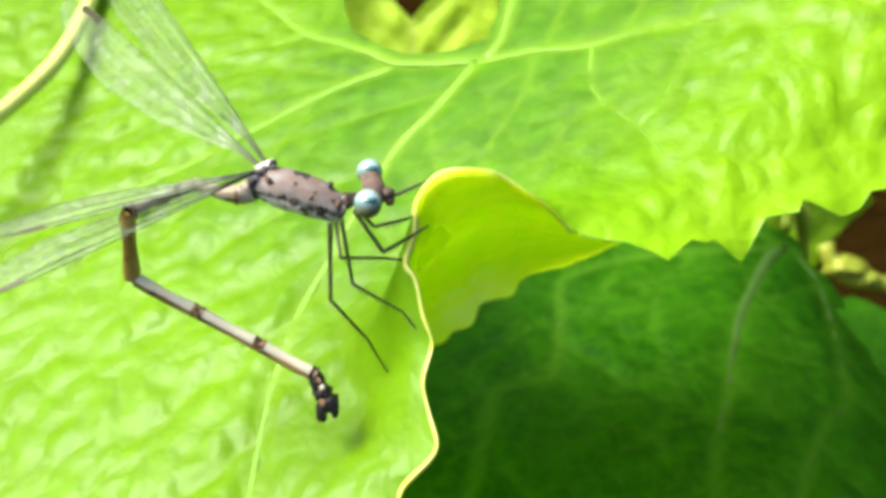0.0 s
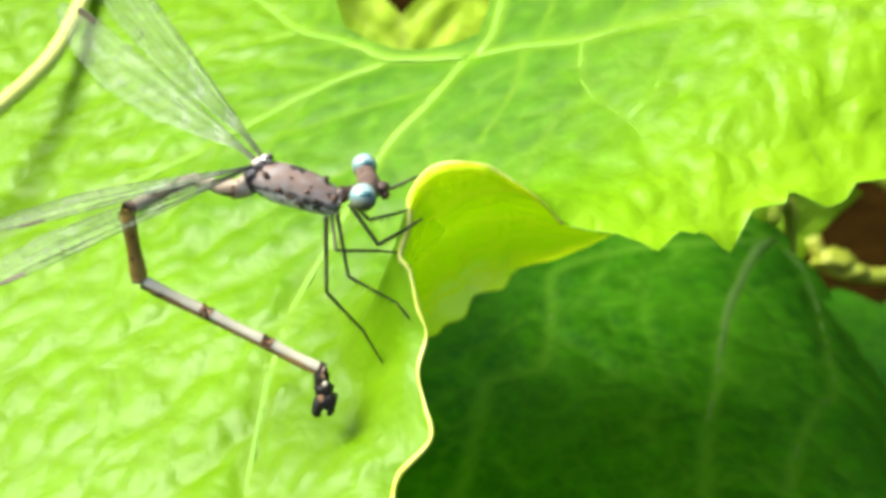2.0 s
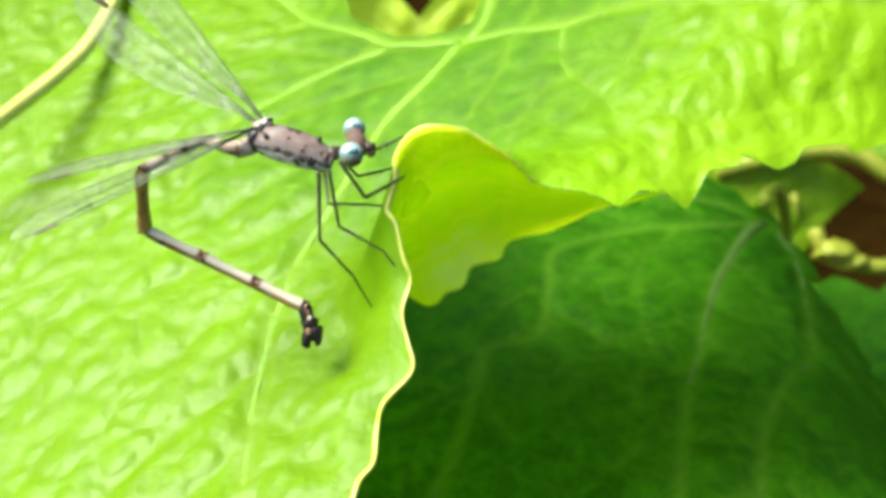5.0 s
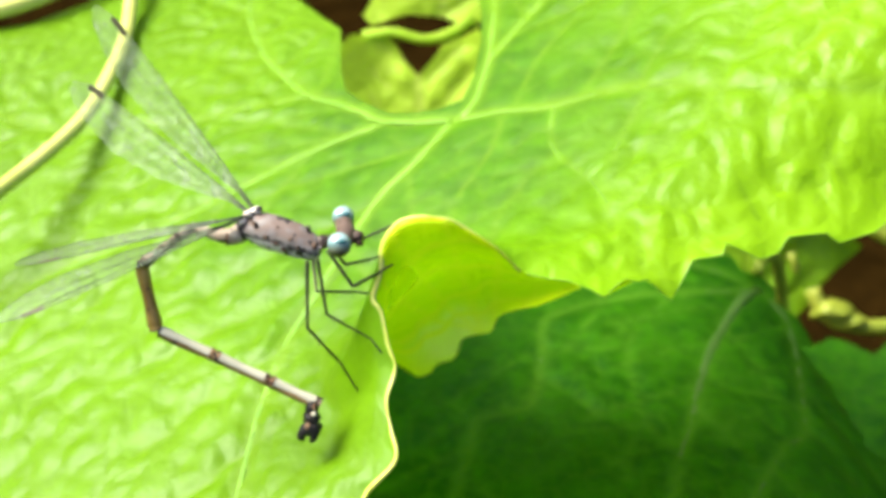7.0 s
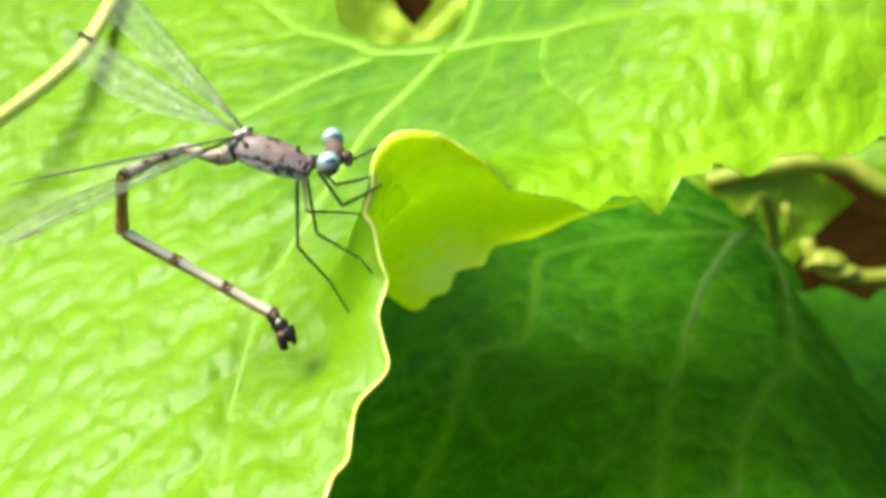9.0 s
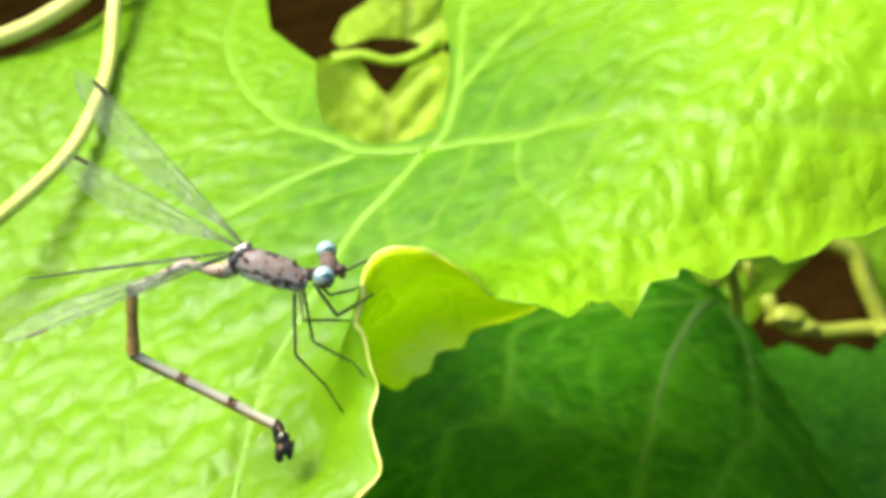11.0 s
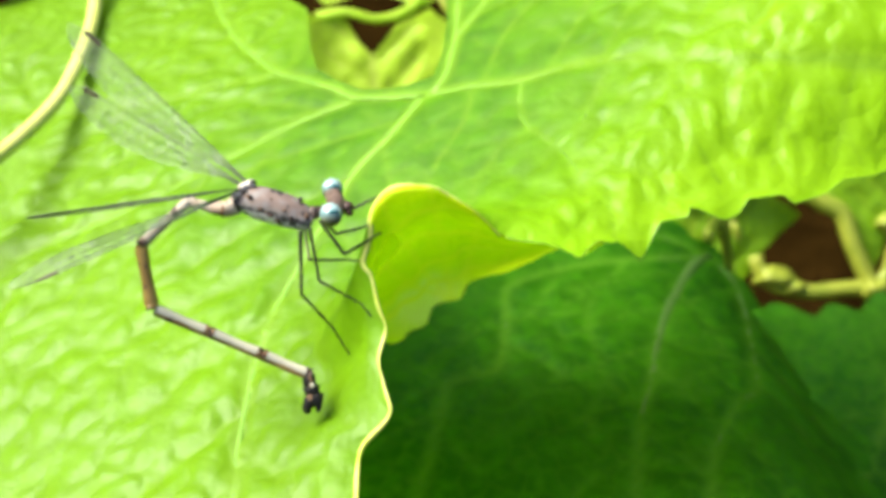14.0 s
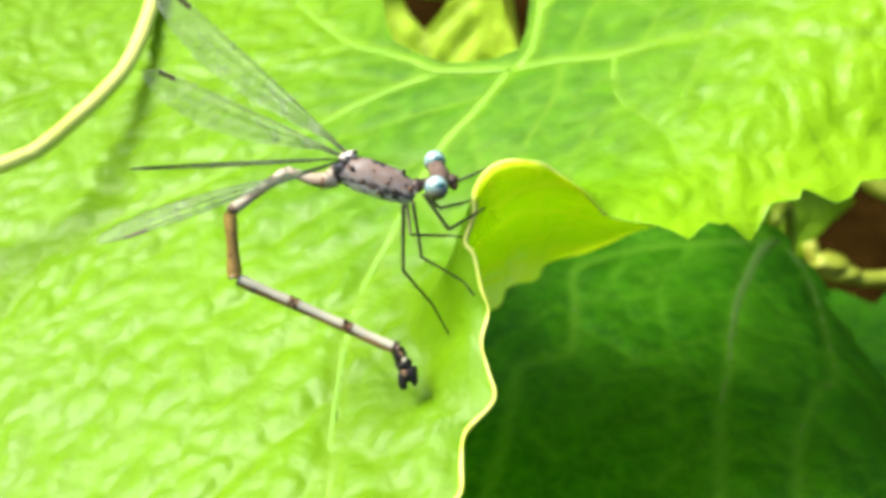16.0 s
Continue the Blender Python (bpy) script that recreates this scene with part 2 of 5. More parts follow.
def blade(name, outline, height, spacing, mat, parent, label="", major=(), minor=(), swell=0.8, crumple=0.3, seed=1.0, rim=None, rim_reach=None, third=(), quilt=None):
    """A leaf blade in plan coordinates (mm), triangulated inside its outline, lifted by height(x, y), quilted between its veins."""
    from mathutils import geometry
    o = np.asarray(outline, float)[:, :2]
    lo, hi = o.min(0), o.max(0)
    gx, gy = np.meshgrid(np.arange(lo[0], hi[0], spacing), np.arange(lo[1], hi[1], spacing * 0.87))
    gx[1::2] += spacing / 2
    g = np.c_[gx.ravel(), gy.ravel()]
    r = np.random.RandomState(int(seed * 100))
    g += r.uniform(-0.18, 0.18, g.shape) * spacing
    ring = np.vstack([o, o[:1]])
    g = g[line_distance(g, ring) > spacing * 0.5]
    inside = np.zeros(len(g), bool)
    for a, b in zip(ring[:-1], ring[1:]):
        cross = (a[1] > g[:, 1]) != (b[1] > g[:, 1])
        x = (b[0] - a[0]) * (g[:, 1] - a[1]) / (b[1] - a[1] + 1e-12) + a[0]
        inside ^= cross & (g[:, 0] < x)
    g = g[inside]
    pts = np.vstack([o, g])
    edges = [(i, (i + 1) % len(o)) for i in range(len(o))]
    v, _, f, *_ = geometry.delaunay_2d_cdt([Vector(p) for p in pts], edges, [], 1, 1e-5)
    xy = np.array([(p.x, p.y) for p in v])
    z = np.asarray(height(xy[:, 0], xy[:, 1]), float)
    free = np.ones(len(xy))
    if rim is not None:
        reach = rim_reach(xy[:, 0], xy[:, 1])
        rp = np.asarray(rim, float)
        lift = rp[:, 2] - np.asarray(height(rp[:, 0], rp[:, 1]), float)
        d = np.empty(len(xy))
        near = np.empty(len(xy), int)
        for k in range(0, len(xy), 4000):
            dd = np.hypot(xy[k:k + 4000, None, 0] - rp[None, :, 0], xy[k:k + 4000, None, 1] - rp[None, :, 1])
            w = np.exp(-((dd - dd.min(1, keepdims=True)) / (0.45 + 1.2 * dd.min(1, keepdims=True))))
            d[k:k + 4000] = dd.min(1)
            z[k:k + 4000] += (w * lift).sum(1) / w.sum(1) * np.exp(-(d[k:k + 4000] / reach[k:k + 4000]) ** 1.5)
        free = 1 - np.exp(-(d / 1.6) ** 2)
    mask = np.zeros(len(xy))
    gap = np.full(len(xy), 9.0)
    for line in major:
        dist = line_distance(xy, line)
        gap = np.minimum(gap, dist)
        mask = np.maximum(mask, np.exp(-(dist / 0.75) ** 2))
    for lines, wide, start, share, soft in ((minor, 1.15, 0.0, 0.60, 0.30), (third, 1.4, 1.0, 0.30, 0.30)):
        for line in lines:
            q = np.asarray(line)[:, :2]
            lo, hi = q.min(0) - 5, q.max(0) + 5
            k = np.nonzero((xy[:, 0] > lo[0]) & (xy[:, 0] < hi[0]) & (xy[:, 1] > lo[1]) & (xy[:, 1] < hi[1]))[0]
            if not len(k):
                continue
            dist = line_distance(xy[k], q)
            gap[k] = np.minimum(gap[k], dist * wide + start)
            mask[k] = np.maximum(mask[k], share * np.exp(-(dist / soft) ** 2))
    if quilt is not None:
        size, share = quilt
        cells = np.empty(len(xy))
        for i, (x, y) in enumerate(xy):
            w = noise.noise_vector(Vector((x / 6, y / 6, seed)))
            near = noise.voronoi(Vector(((x + 1.1 * w.x) / size, (y + 1.1 * w.y) / size * 0.8, seed)))[0]
            cells[i] = near[1] - near[0]
        share = share(xy[:, 0], xy[:, 1])
        z = z + free * share * (1 - np.exp(-(cells / 0.30) ** 1.5))
        mask = np.maximum(mask, 0.10 * np.clip(share / 0.5, 0, 1) * np.exp(-(cells / 0.09) ** 2))
    if quilt is not None:
        free = free * (0.35 + 0.65 * np.clip(share / share.max(), 0, 1))
    z = z + free * (swell * (1 - np.exp(-(gap / 1.5) ** 2)) - swell * 0.6)
    z = z + free * crumple * (1.6 * fractal(xy, 17.0, seed + 9, 2) + fractal(xy, 7.0, seed) + 0.22 * fractal(xy, 2.6, seed + 5))
    verts = np.c_[xy, z] * MM
    ob = link_mesh(name, verts, f, mat, parent, label)
    att = ob.data.attributes.new("vein", "FLOAT", "POINT")
    att.data.foreach_set("value", np.clip(mask, 0, 1).astype(np.float32))
    return ob, np.c_[xy, z]


def side_veins(line, spacing, reach, lean, height, seed, start=4.0, curl=0.3):
    """Side veins that leave a main vein in turn to both sides."""
    r = random.Random(seed)
    d = np.r_[0, np.cumsum(np.linalg.norm(np.diff(line[:, :2], axis=0), axis=1))]
    made, s, k = [], start, 0
    while s < d[-1] - 2:
        p = np.array([np.interp(s, d, line[:, 0]), np.interp(s, d, line[:, 1])])
        q = np.array([np.interp(s + 1, d, line[:, 0]), np.interp(s + 1, d, line[:, 1])])
        way = math.atan2(q[1] - p[1], q[0] - p[0])
        sign = 1 if k % 2 else -1
        a = way + sign * radians(lean + r.uniform(-6, 6))
        long = reach * (1 - 0.55 * s / d[-1]) * r.uniform(0.8, 1.1)
        pts = [p]
        for i in range(1, 7):
            a -= sign * curl * r.uniform(0.06, 0.2)
            pts.append(pts[-1] + long / 6 * np.array([math.cos(a), math.sin(a)]))
        made.append(np.array(pts))
        s += spacing * r.uniform(0.75, 1.25) / 2
        k += 1
    return made


# ---------------------------------------------------------------- ground
def build_ground():
    r = np.random.RandomState(3)
    near = np.r_[-20, -5, -1.5, np.linspace(-0.6, 0.8, 90), 1.5, 5, 20]
    verts, faces = [], []
    n = len(near)
    for j, y in enumerate(near):
        for i, x in enumerate(near):
            z = 0.006 * noise.fractal(Vector((x * 22, y * 22, 1.0)), 1.0, 2.0, 5) if abs(x) < 1 and abs(y) < 1 else 0.0
            verts.append((x, y, z - 0.004))
    for j in range(n - 1):
        for i in range(n - 1):
            faces.append((j * n + i, j * n + i + 1, (j + 1) * n + i + 1, (j + 1) * n + i))
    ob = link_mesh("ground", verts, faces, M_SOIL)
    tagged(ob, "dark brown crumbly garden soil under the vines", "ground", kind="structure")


build_ground()


def build_backdrop():
    """An unseen wall of foliage added behind the leaves, which keeps low sky out of their sheen."""
    verts, faces = [], []
    n = 72
    for k in range(n + 1):
        a = radians(-25 + 230 * k / n)
        for j, (r, z) in enumerate(((3.0, 0.0), (3.05, 0.6), (2.9, 1.2), (2.95, 1.75), (3.3, 2.0), (3.6, 1.7), (3.6, 0.0))):
            w = 0.25 * noise.noise(Vector((math.cos(a) * 5, math.sin(a) * 5, z * 3)))
            verts.append(((r + w) * math.cos(a), (r + w) * math.sin(a), z + (0.3 * w if 0 < j < 6 else 0)))
    for k in range(n):
        for j in range(6):
            p, q = k * 7 + j, (k + 1) * 7 + j
            faces.append((p, q, q + 1, p + 1))
    ob = link_mesh("backdrop", verts, faces, M_HEDGE)
    tagged(ob, "unseen dark green foliage wall added behind to block low sky", "foliage", kind="structure")


build_backdrop()


# ---------------------------------------------------------------- the vine leaf on which the damselfly stands
def main_height(x, y):
    u, v = np.asarray(x, float) / 40, (np.asarray(y, float) - 90) / 40
    h = 148.1 + 13.74 * u + 7.08 * v + 1.63 * u * u + 0.35 * u * v - 0.66 * v * v - 0.16 * u ** 3 + 1.63 * u * u * v - 0.27 * u * v * v - 0.66 * v ** 3
    return h - 0.012 * np.clip(np.asarray(x, float) - 40, 0, 30) ** 2 - 0.5 * np.maximum(0, np.asarray(x, float) - 70)


FOLD_RIM = [
    (-0.5, 60.9, 143.9), (-0.9, 63.0, 145.2), (-1.4, 65.2, 146.5), (-0.8, 67.6, 147.9), (-1.4, 68.8, 149.5),
    (-2.0, 70.3, 151.8), (-2.7, 71.3, 152.4), (-2.0, 72.2, 154.6), (-1.9, 73.0, 156.2), (-1.0, 73.4, 158.0),
    (0.4, 73.5, 158.9), (3.1, 74.3, 158.4), (4.7, 74.8, 157.3), (7.3, 75.1, 155.2), (9.6, 75.1, 152.6)]
TOOTHED_EDGE = [
    (11.2, 74.6, 152.4), (13.7, 74.0, 152.4), (15.3, 73.5, 152.0), (16.7, 73.1, 151.4), (17.7, 74.1, 151.8), (18.6, 74.8, 152.1),
    (19.8, 75.0, 151.7), (20.5, 75.4, 151.7), (21.7, 75.2, 150.6), (22.7, 75.0, 149.7), (23.6, 76.1, 150.9), (24.7, 77.4, 152.4),
    (27.3, 77.8, 152.6), (27.6, 78.5, 153.4), (30.8, 78.2, 151.9), (32.3, 78.8, 152.2), (33.3, 79.9, 153.2), (36.7, 80.4, 153.3),
    (37.8, 80.0, 152.5), (41.3, 81.4, 152.8), (43.2, 82.8, 153.5), (46.5, 83.8, 153.2), (52.6, 87.1, 153.8)]
FRONT_EDGE = [(-4.8, 50.6), (-4.3, 52.7), (-3.3, 54.0), (-3.2, 56.9), (-2.8, 59.5)]
# out of view on the far side; stretched back to keep sun off what lies below
FAR_RIGHT = [(60, 90), (68, 92), (76, 90), (84, 96), (92, 97), (96, 108), (90, 116), (92, 126), (88, 138), (92, 150), (82, 160), (76, 174), (62, 172), (52, 184), (40, 178), (30, 186), (20, 178), (12, 172), (8, 158), (6, 146), (5.4, 136), (6.2, 126), (6.2, 119), (5.4, 112), (4.3, 108.3)]
SINUS_LEFT = [(1.5, 108.0), (-1.5, 108.9), (-4.0, 110.2), (-6.8, 113.4), (-9.6, 117.5), (-10.6, 122.5), (-11.2, 128.8), (-11.6, 133.0), (-14.5, 138.0), (-19.3, 147.0), (-21.5, 160.0)]
FAR_LEFT = [(-26, 174), (-36, 181), (-45, 176), (-46, 166), (-51, 156), (-58, 150), (-70, 146), (-78, 148), (-70, 140), (-82, 126), (-76, 112), (-84, 98), (-74, 84), (-72, 68), (-60, 58), (-56, 46), (-44, 42), (-36, 34), (-26, 38), (-18, 32), (-10, 42)]


def build_main_leaf():
    leaf = new("vine_leaf")
    tagged(leaf, "bright green vine leaf with toothed margin and pale veins", "leaf", group="vine leaves")

    def rise(points):
        p = np.array(points, float)
        return p if p.shape[1] == 3 else np.c_[p, main_height(p[:, 0], p[:, 1])]

    corners = [rise(FRONT_EDGE), rise(FOLD_RIM), rise(TOOTHED_EDGE), rise(FAR_RIGHT), rise(SINUS_LEFT), rise(FAR_LEFT)]
    ring = np.vstack(corners)
    dense = []
    for a, b in zip(ring, np.roll(ring, -1, axis=0)):
        n = max(1, int(np.linalg.norm((b - a)[:2]) / 0.45))
        dense += [a + (b - a) * t for t in np.arange(n) / n]
    dense = np.array(dense)

    def on(points):
        p = smooth_line(points, 1.2)
        return np.c_[p, main_height(p[:, 0], p[:, 1])]

    hub = (3.3, 105.4)
    v_right = on([hub, (6.5, 104.6), (9.7, 103.6), (13.8, 102.1), (18.6, 101.5), (21.6, 100.7), (25.6, 98.7), (28.8, 96.6), (33.0, 94.2), (36.7, 93.4), (43, 92.4), (51, 92), (61, 93)])
    v_left = on([hub, (-0.2, 106.9), (-4.4, 109.0), (-7.7, 112.7), (-10.8, 115.9), (-14.0, 118.8), (-17.3, 123.9), (-20.8, 130.2), (-23.8, 138.6), (-25.6, 146), (-26.5, 155), (-26, 166)])
    v_low = on([(-4.4, 108.8), (-7.5, 108.4), (-10.3, 108.0), (-13.1, 107.2), (-15.8, 106.0), (-19.1, 104.4), (-23.5, 102.6), (-27, 101), (-34, 98.6), (-44, 95), (-58, 88)])
    v_mid = on([(-14.0, 118.8), (-18.4, 119.3), (-23.4, 119.3), (-27, 119.2), (-40, 121), (-60, 129)])
    v_down = on([hub, (0.9, 101.8), (-1.8, 98.5), (-4.3, 95.6), (-7.2, 89.6), (-9.5, 84.1), (-11.2, 80.5), (-12.5, 76.1), (-13.4, 71.3), (-13.8, 66.7), (-14.0, 61), (-13.6, 48), (-15, 36)])
    v_up = on([(4.0, 105.2), (5.6, 107.5), (6.6, 112), (7.2, 115.5), (7.6, 122), (8.4, 134), (12, 150)])
    v_fork = on([(7.2, 114.6), (9.0, 117.3), (11.4, 120.8), (16, 126), (23, 133), (33, 144)])
    major = [v_right, v_left, v_low, v_mid, v_down, v_up, v_fork]
    minor = [on(p) for p in (
        [(13.8, 101.9), (13.2, 97.8), (13.4, 95.3), (14.2, 93.0), (15.4, 91.2), (16.4, 89.4), (17.3, 87.1), (17.9, 84.9), (17.8, 81.1)],
        [(16.4, 89.4), (17.2, 90.3), (18.6, 90.7), (19.2, 92.2), (20.3, 94.7), (21.5, 97.1), (22.8, 99.6)],
        [(25.0, 98.6), (23.6, 95.2), (22.0, 92.2), (20.6, 90.6), (18.6, 90.7)],
        [(28.1, 97.0), (27.8, 95.5), (26.3, 92.1), (24.2, 90.3), (22.8, 88.9), (21.4, 87.5), (19.8, 85.7), (18.2, 83.5)],
        [(29.7, 96.0), (28.7, 93.2), (28.2, 90.0), (28.1, 86.8), (29.5, 84.6), (31.0, 82.1)],
        [(34.5, 94.0), (33.0, 91.4), (32.6, 88.9), (33.2, 85)],
        [(20.9, 83.9), (23.2, 83.5), (25.1, 82.0), (25.5, 80.1)],
        [(20.3, 81.9), (20.1, 78.9), (20.2, 76.4)],
        [(40.4, 92.8), (38.8, 89.6), (37.4, 86.6), (36.4, 83.6)],
        [(46.0, 92.2), (44.4, 88.8), (43.0, 85.6)],
        [(14.0, 93.4), (11.6, 92.8), (9.5, 90.4), (7.9, 87.6), (7.0, 83)],
        [(8.4, 104.0), (7.6, 98.9), (4.8, 93.9), (2.9, 88.7), (2.4, 83)],
        [(16.2, 101.8), (17.5, 103.9), (18.8, 106.2), (22, 112), (27, 118)],
        [(21.6, 100.3), (22.8, 102.2), (24.4, 105.4), (28, 111), (33, 116)],
        [(28.4, 96.9), (29.6, 98.7), (31.6, 101.9), (35, 106), (41, 111)],
        [(34.5, 94.0), (35.9, 96.8), (39, 100), (46, 105)],
        [(9.6, 103.7), (10.4, 106.1), (11.4, 108.8), (13, 112.5), (17, 117)],
        [(-10.8, 81.4), (-8.6, 78.0), (-6.4, 75.2), (-2.8, 74.3)])]
    for k, (line, gap, reach) in enumerate(((v_left, 9, 20), (v_low, 9, 18), (v_mid, 9, 16), (v_down, 9.5, 24), (v_fork, 8, 16))):
        minor += side_veins(line, gap, reach, 52, main_height, 20 + k)
    third = []
    for k, line in enumerate(minor):
        third += side_veins(np.asarray(line, float), 5.5, 5.5, 60, main_height, 60 + k, start=2.5)
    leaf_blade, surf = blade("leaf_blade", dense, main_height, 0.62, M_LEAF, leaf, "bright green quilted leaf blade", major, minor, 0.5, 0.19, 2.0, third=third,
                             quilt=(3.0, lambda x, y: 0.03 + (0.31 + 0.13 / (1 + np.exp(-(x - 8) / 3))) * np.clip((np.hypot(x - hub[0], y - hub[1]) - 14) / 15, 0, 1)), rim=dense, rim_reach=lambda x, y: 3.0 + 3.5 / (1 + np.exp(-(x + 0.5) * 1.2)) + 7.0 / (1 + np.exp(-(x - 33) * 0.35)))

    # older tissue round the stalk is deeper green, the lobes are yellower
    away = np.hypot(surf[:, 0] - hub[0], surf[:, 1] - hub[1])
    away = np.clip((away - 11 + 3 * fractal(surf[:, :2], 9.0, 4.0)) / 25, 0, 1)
    # the right half gets extra paleness, making up in colour for its weaker light
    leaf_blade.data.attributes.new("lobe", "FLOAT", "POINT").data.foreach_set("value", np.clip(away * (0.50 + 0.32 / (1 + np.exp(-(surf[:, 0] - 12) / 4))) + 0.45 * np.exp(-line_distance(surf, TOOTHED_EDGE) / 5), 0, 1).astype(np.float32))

    def settle(line, lift):
        out = []
        for p in line:
            d = np.hypot(surf[:, 0] - p[0], surf[:, 1] - p[1])
            k = np.argsort(d)[:4]
            out.append((p[0], p[1], surf[k, 2].mean() + lift))
        return np.array(out)

    for line, r in ((v_right[v_right[:, 0] < 34], (0.52, 0.34, 0.2, 0.1, 0.06)), (v_left, (0.62, 0.42, 0.3, 0.2)), (v_low, (0.42, 0.3, 0.18)), (v_mid, (0.26, 0.16)), (v_down, (0.52, 0.36, 0.26, 0.2)), (v_up, (0.40, 0.24)), (v_fork, (0.3, 0.16))):
        tube_part("vein", settle(line, -0.06), r, M_VEIN, leaf, "pale yellow-green leaf vein", 8, 0.3)
    for line in (minor[0][:-3], minor[1][:6]):
        tube_part("side_vein", settle(line, -0.05), (0.22, 0.17, 0.10), M_VEIN, leaf, "thin pale side vein", 6, 0.3)
    front = smooth_line(np.vstack([rise(FRONT_EDGE), rise(FOLD_RIM)]), 0.4)
    tube_part("leaf_margin", front, 0.17 + 0.05 * np.sin(np.arange(len(front)) * 0.45) * np.sin(np.arange(len(front)) * 0.17 + 1) + 0.05 * np.sin(np.arange(len(front)) * 0.11), M_RIM, leaf, "thin yellow leaf margin", 6)
    teeth = np.array([p for p in dense if p[0] > 9.6 and p[1] < 90])
    tube_part("leaf_margin", teeth, 0.05, M_VEIN, leaf, "thin green leaf margin", 6)

    # the lobe that folds under behind the raised margin
    rim = smooth_line(FOLD_RIM[5:] + TOOTHED_EDGE[:5], 0.5)
    low = smooth_line([(-6.5, 102.8, 121.5), (-4.6, 103.1, 120.6), (-3.0, 103.3, 119.2), (-1.3, 103.5, 117.9), (0.2, 103.8, 118.3), (1.1, 103.9, 119.6), (3.2, 104.2, 120.5), (4.1, 104.4, 122.9), (5.6, 104.6, 123.5), (7.5, 104.9, 123.9),
                       (8.4, 105.0, 126.2), (10.7, 105.4, 126.9), (13.1, 105.7, 127.2), (16, 106.1, 128.4), (18.8, 106.6, 129.7), (24, 107.7, 130.6), (29, 108.6, 131.5)], 0.35)
    nu, nv = 140, 56
    us = np.linspace(0, 1, nu)
    ra = np.array([np.interp(us, np.linspace(0, 1, len(rim)), rim[:, i]) for i in range(3)]).T
    lb = np.array([np.interp(us, np.linspace(0, 1, len(low)), low[:, i]) for i in range(3)]).T
    grid = []
    for j in range(nv):
        t = j / (nv - 1)
        s = t ** 0.9
        for i in range(nu):
            p = ra[i] * (1 - s) + lb[i] * s
            p = p + np.array([0, -5.0, 3.5]) * math.sin(math.pi * t ** 0.6) * min(1, (1 - us[i]) * 2.2, 0.45 + us[i] * 3)
            wob = 0.95 * noise.fractal(Vector((us[i] * 6, t * 3.2, 3.3)), 1.0, 2.0, 3) + 0.5 * math.sin(us[i] * 24 + 2 * t) + 0.9 * math.sin(t * 11 + 5 * us[i]) + 0.5 * noise.fractal(Vector((us[i] * 22, t * 9, 1.3)), 1.0, 2.0, 2)
            grid.append(p + np.array([0, -0.8, 0.5]) * wob * min(1, t * 3.5) * min(1, (1 - us[i]) * 4))
    faces = [(j * nu + i, j * nu + i + 1, (j + 1) * nu + i + 1, (j + 1) * nu + i) for j in range(nv - 1) for i in range(nu - 1)]
    lobe = link_mesh("folded_lobe", np.array(grid) * MM, faces, M_FOLD, leaf, "yellow-green leaf lobe folded under")
    mask = np.zeros(nu * nv, np.float32)
    for j in range(nv):
        for i in range(nu):
            u, t = us[i], j / (nv - 1)
            for c, k in ((0.10, 0.3), (0.24, 0.16), (0.40, 0.0), (0.58, -0.12), (0.75, -0.2)):
                mask[j * nu + i] = max(mask[j * nu + i], 0.5 * math.exp(-((u - c - k * t) / 0.012) ** 2))
            # not veins: light on the ripple crests, put into the colour as paler lines
            for c, k in ((0.16, 0.10), (0.36, 0.06), (0.55, -0.05), (0.78, -0.10)):
                mask[j * nu + i] = max(mask[j * nu + i], 0.8 * math.exp(-((t - c - k * math.sin(5 * u + 9 * c)) / 0.025) ** 2))
    # pool of sun from the leaf gap, painted as a pale patch on the lobe
    pale = [min(1, 1.5 * math.exp(-((us[k % nu] - 0.33 + 0.12 * (1 - k // nu / (nv - 1))) / 0.10) ** 2 - ((k // nu / (nv - 1) - 0.80) / 0.2) ** 4)) for k in range(nu * nv)]
    lobe.data.attributes.new("lobe", "FLOAT", "POINT").data.foreach_set("value", np.array(pale, np.float32))
    lobe.data.attributes.new("vein", "FLOAT", "POINT").data.foreach_set("value", mask)

    # leaf stalk, under the blade, down to the vine on the ground
    stalk = smooth_line([(4.0, 107.5, 150.2), (5.0, 113, 146.5), (9, 128, 132), (17, 150, 100), (26, 175, 55), (34, 198, 12), (36, 205, 0)], 3)
    tube_part("leaf_stalk", stalk, (0.9, 1.1, 1.4), M_VINE, leaf, "yellow-green leaf stalk", 10)


build_main_leaf()


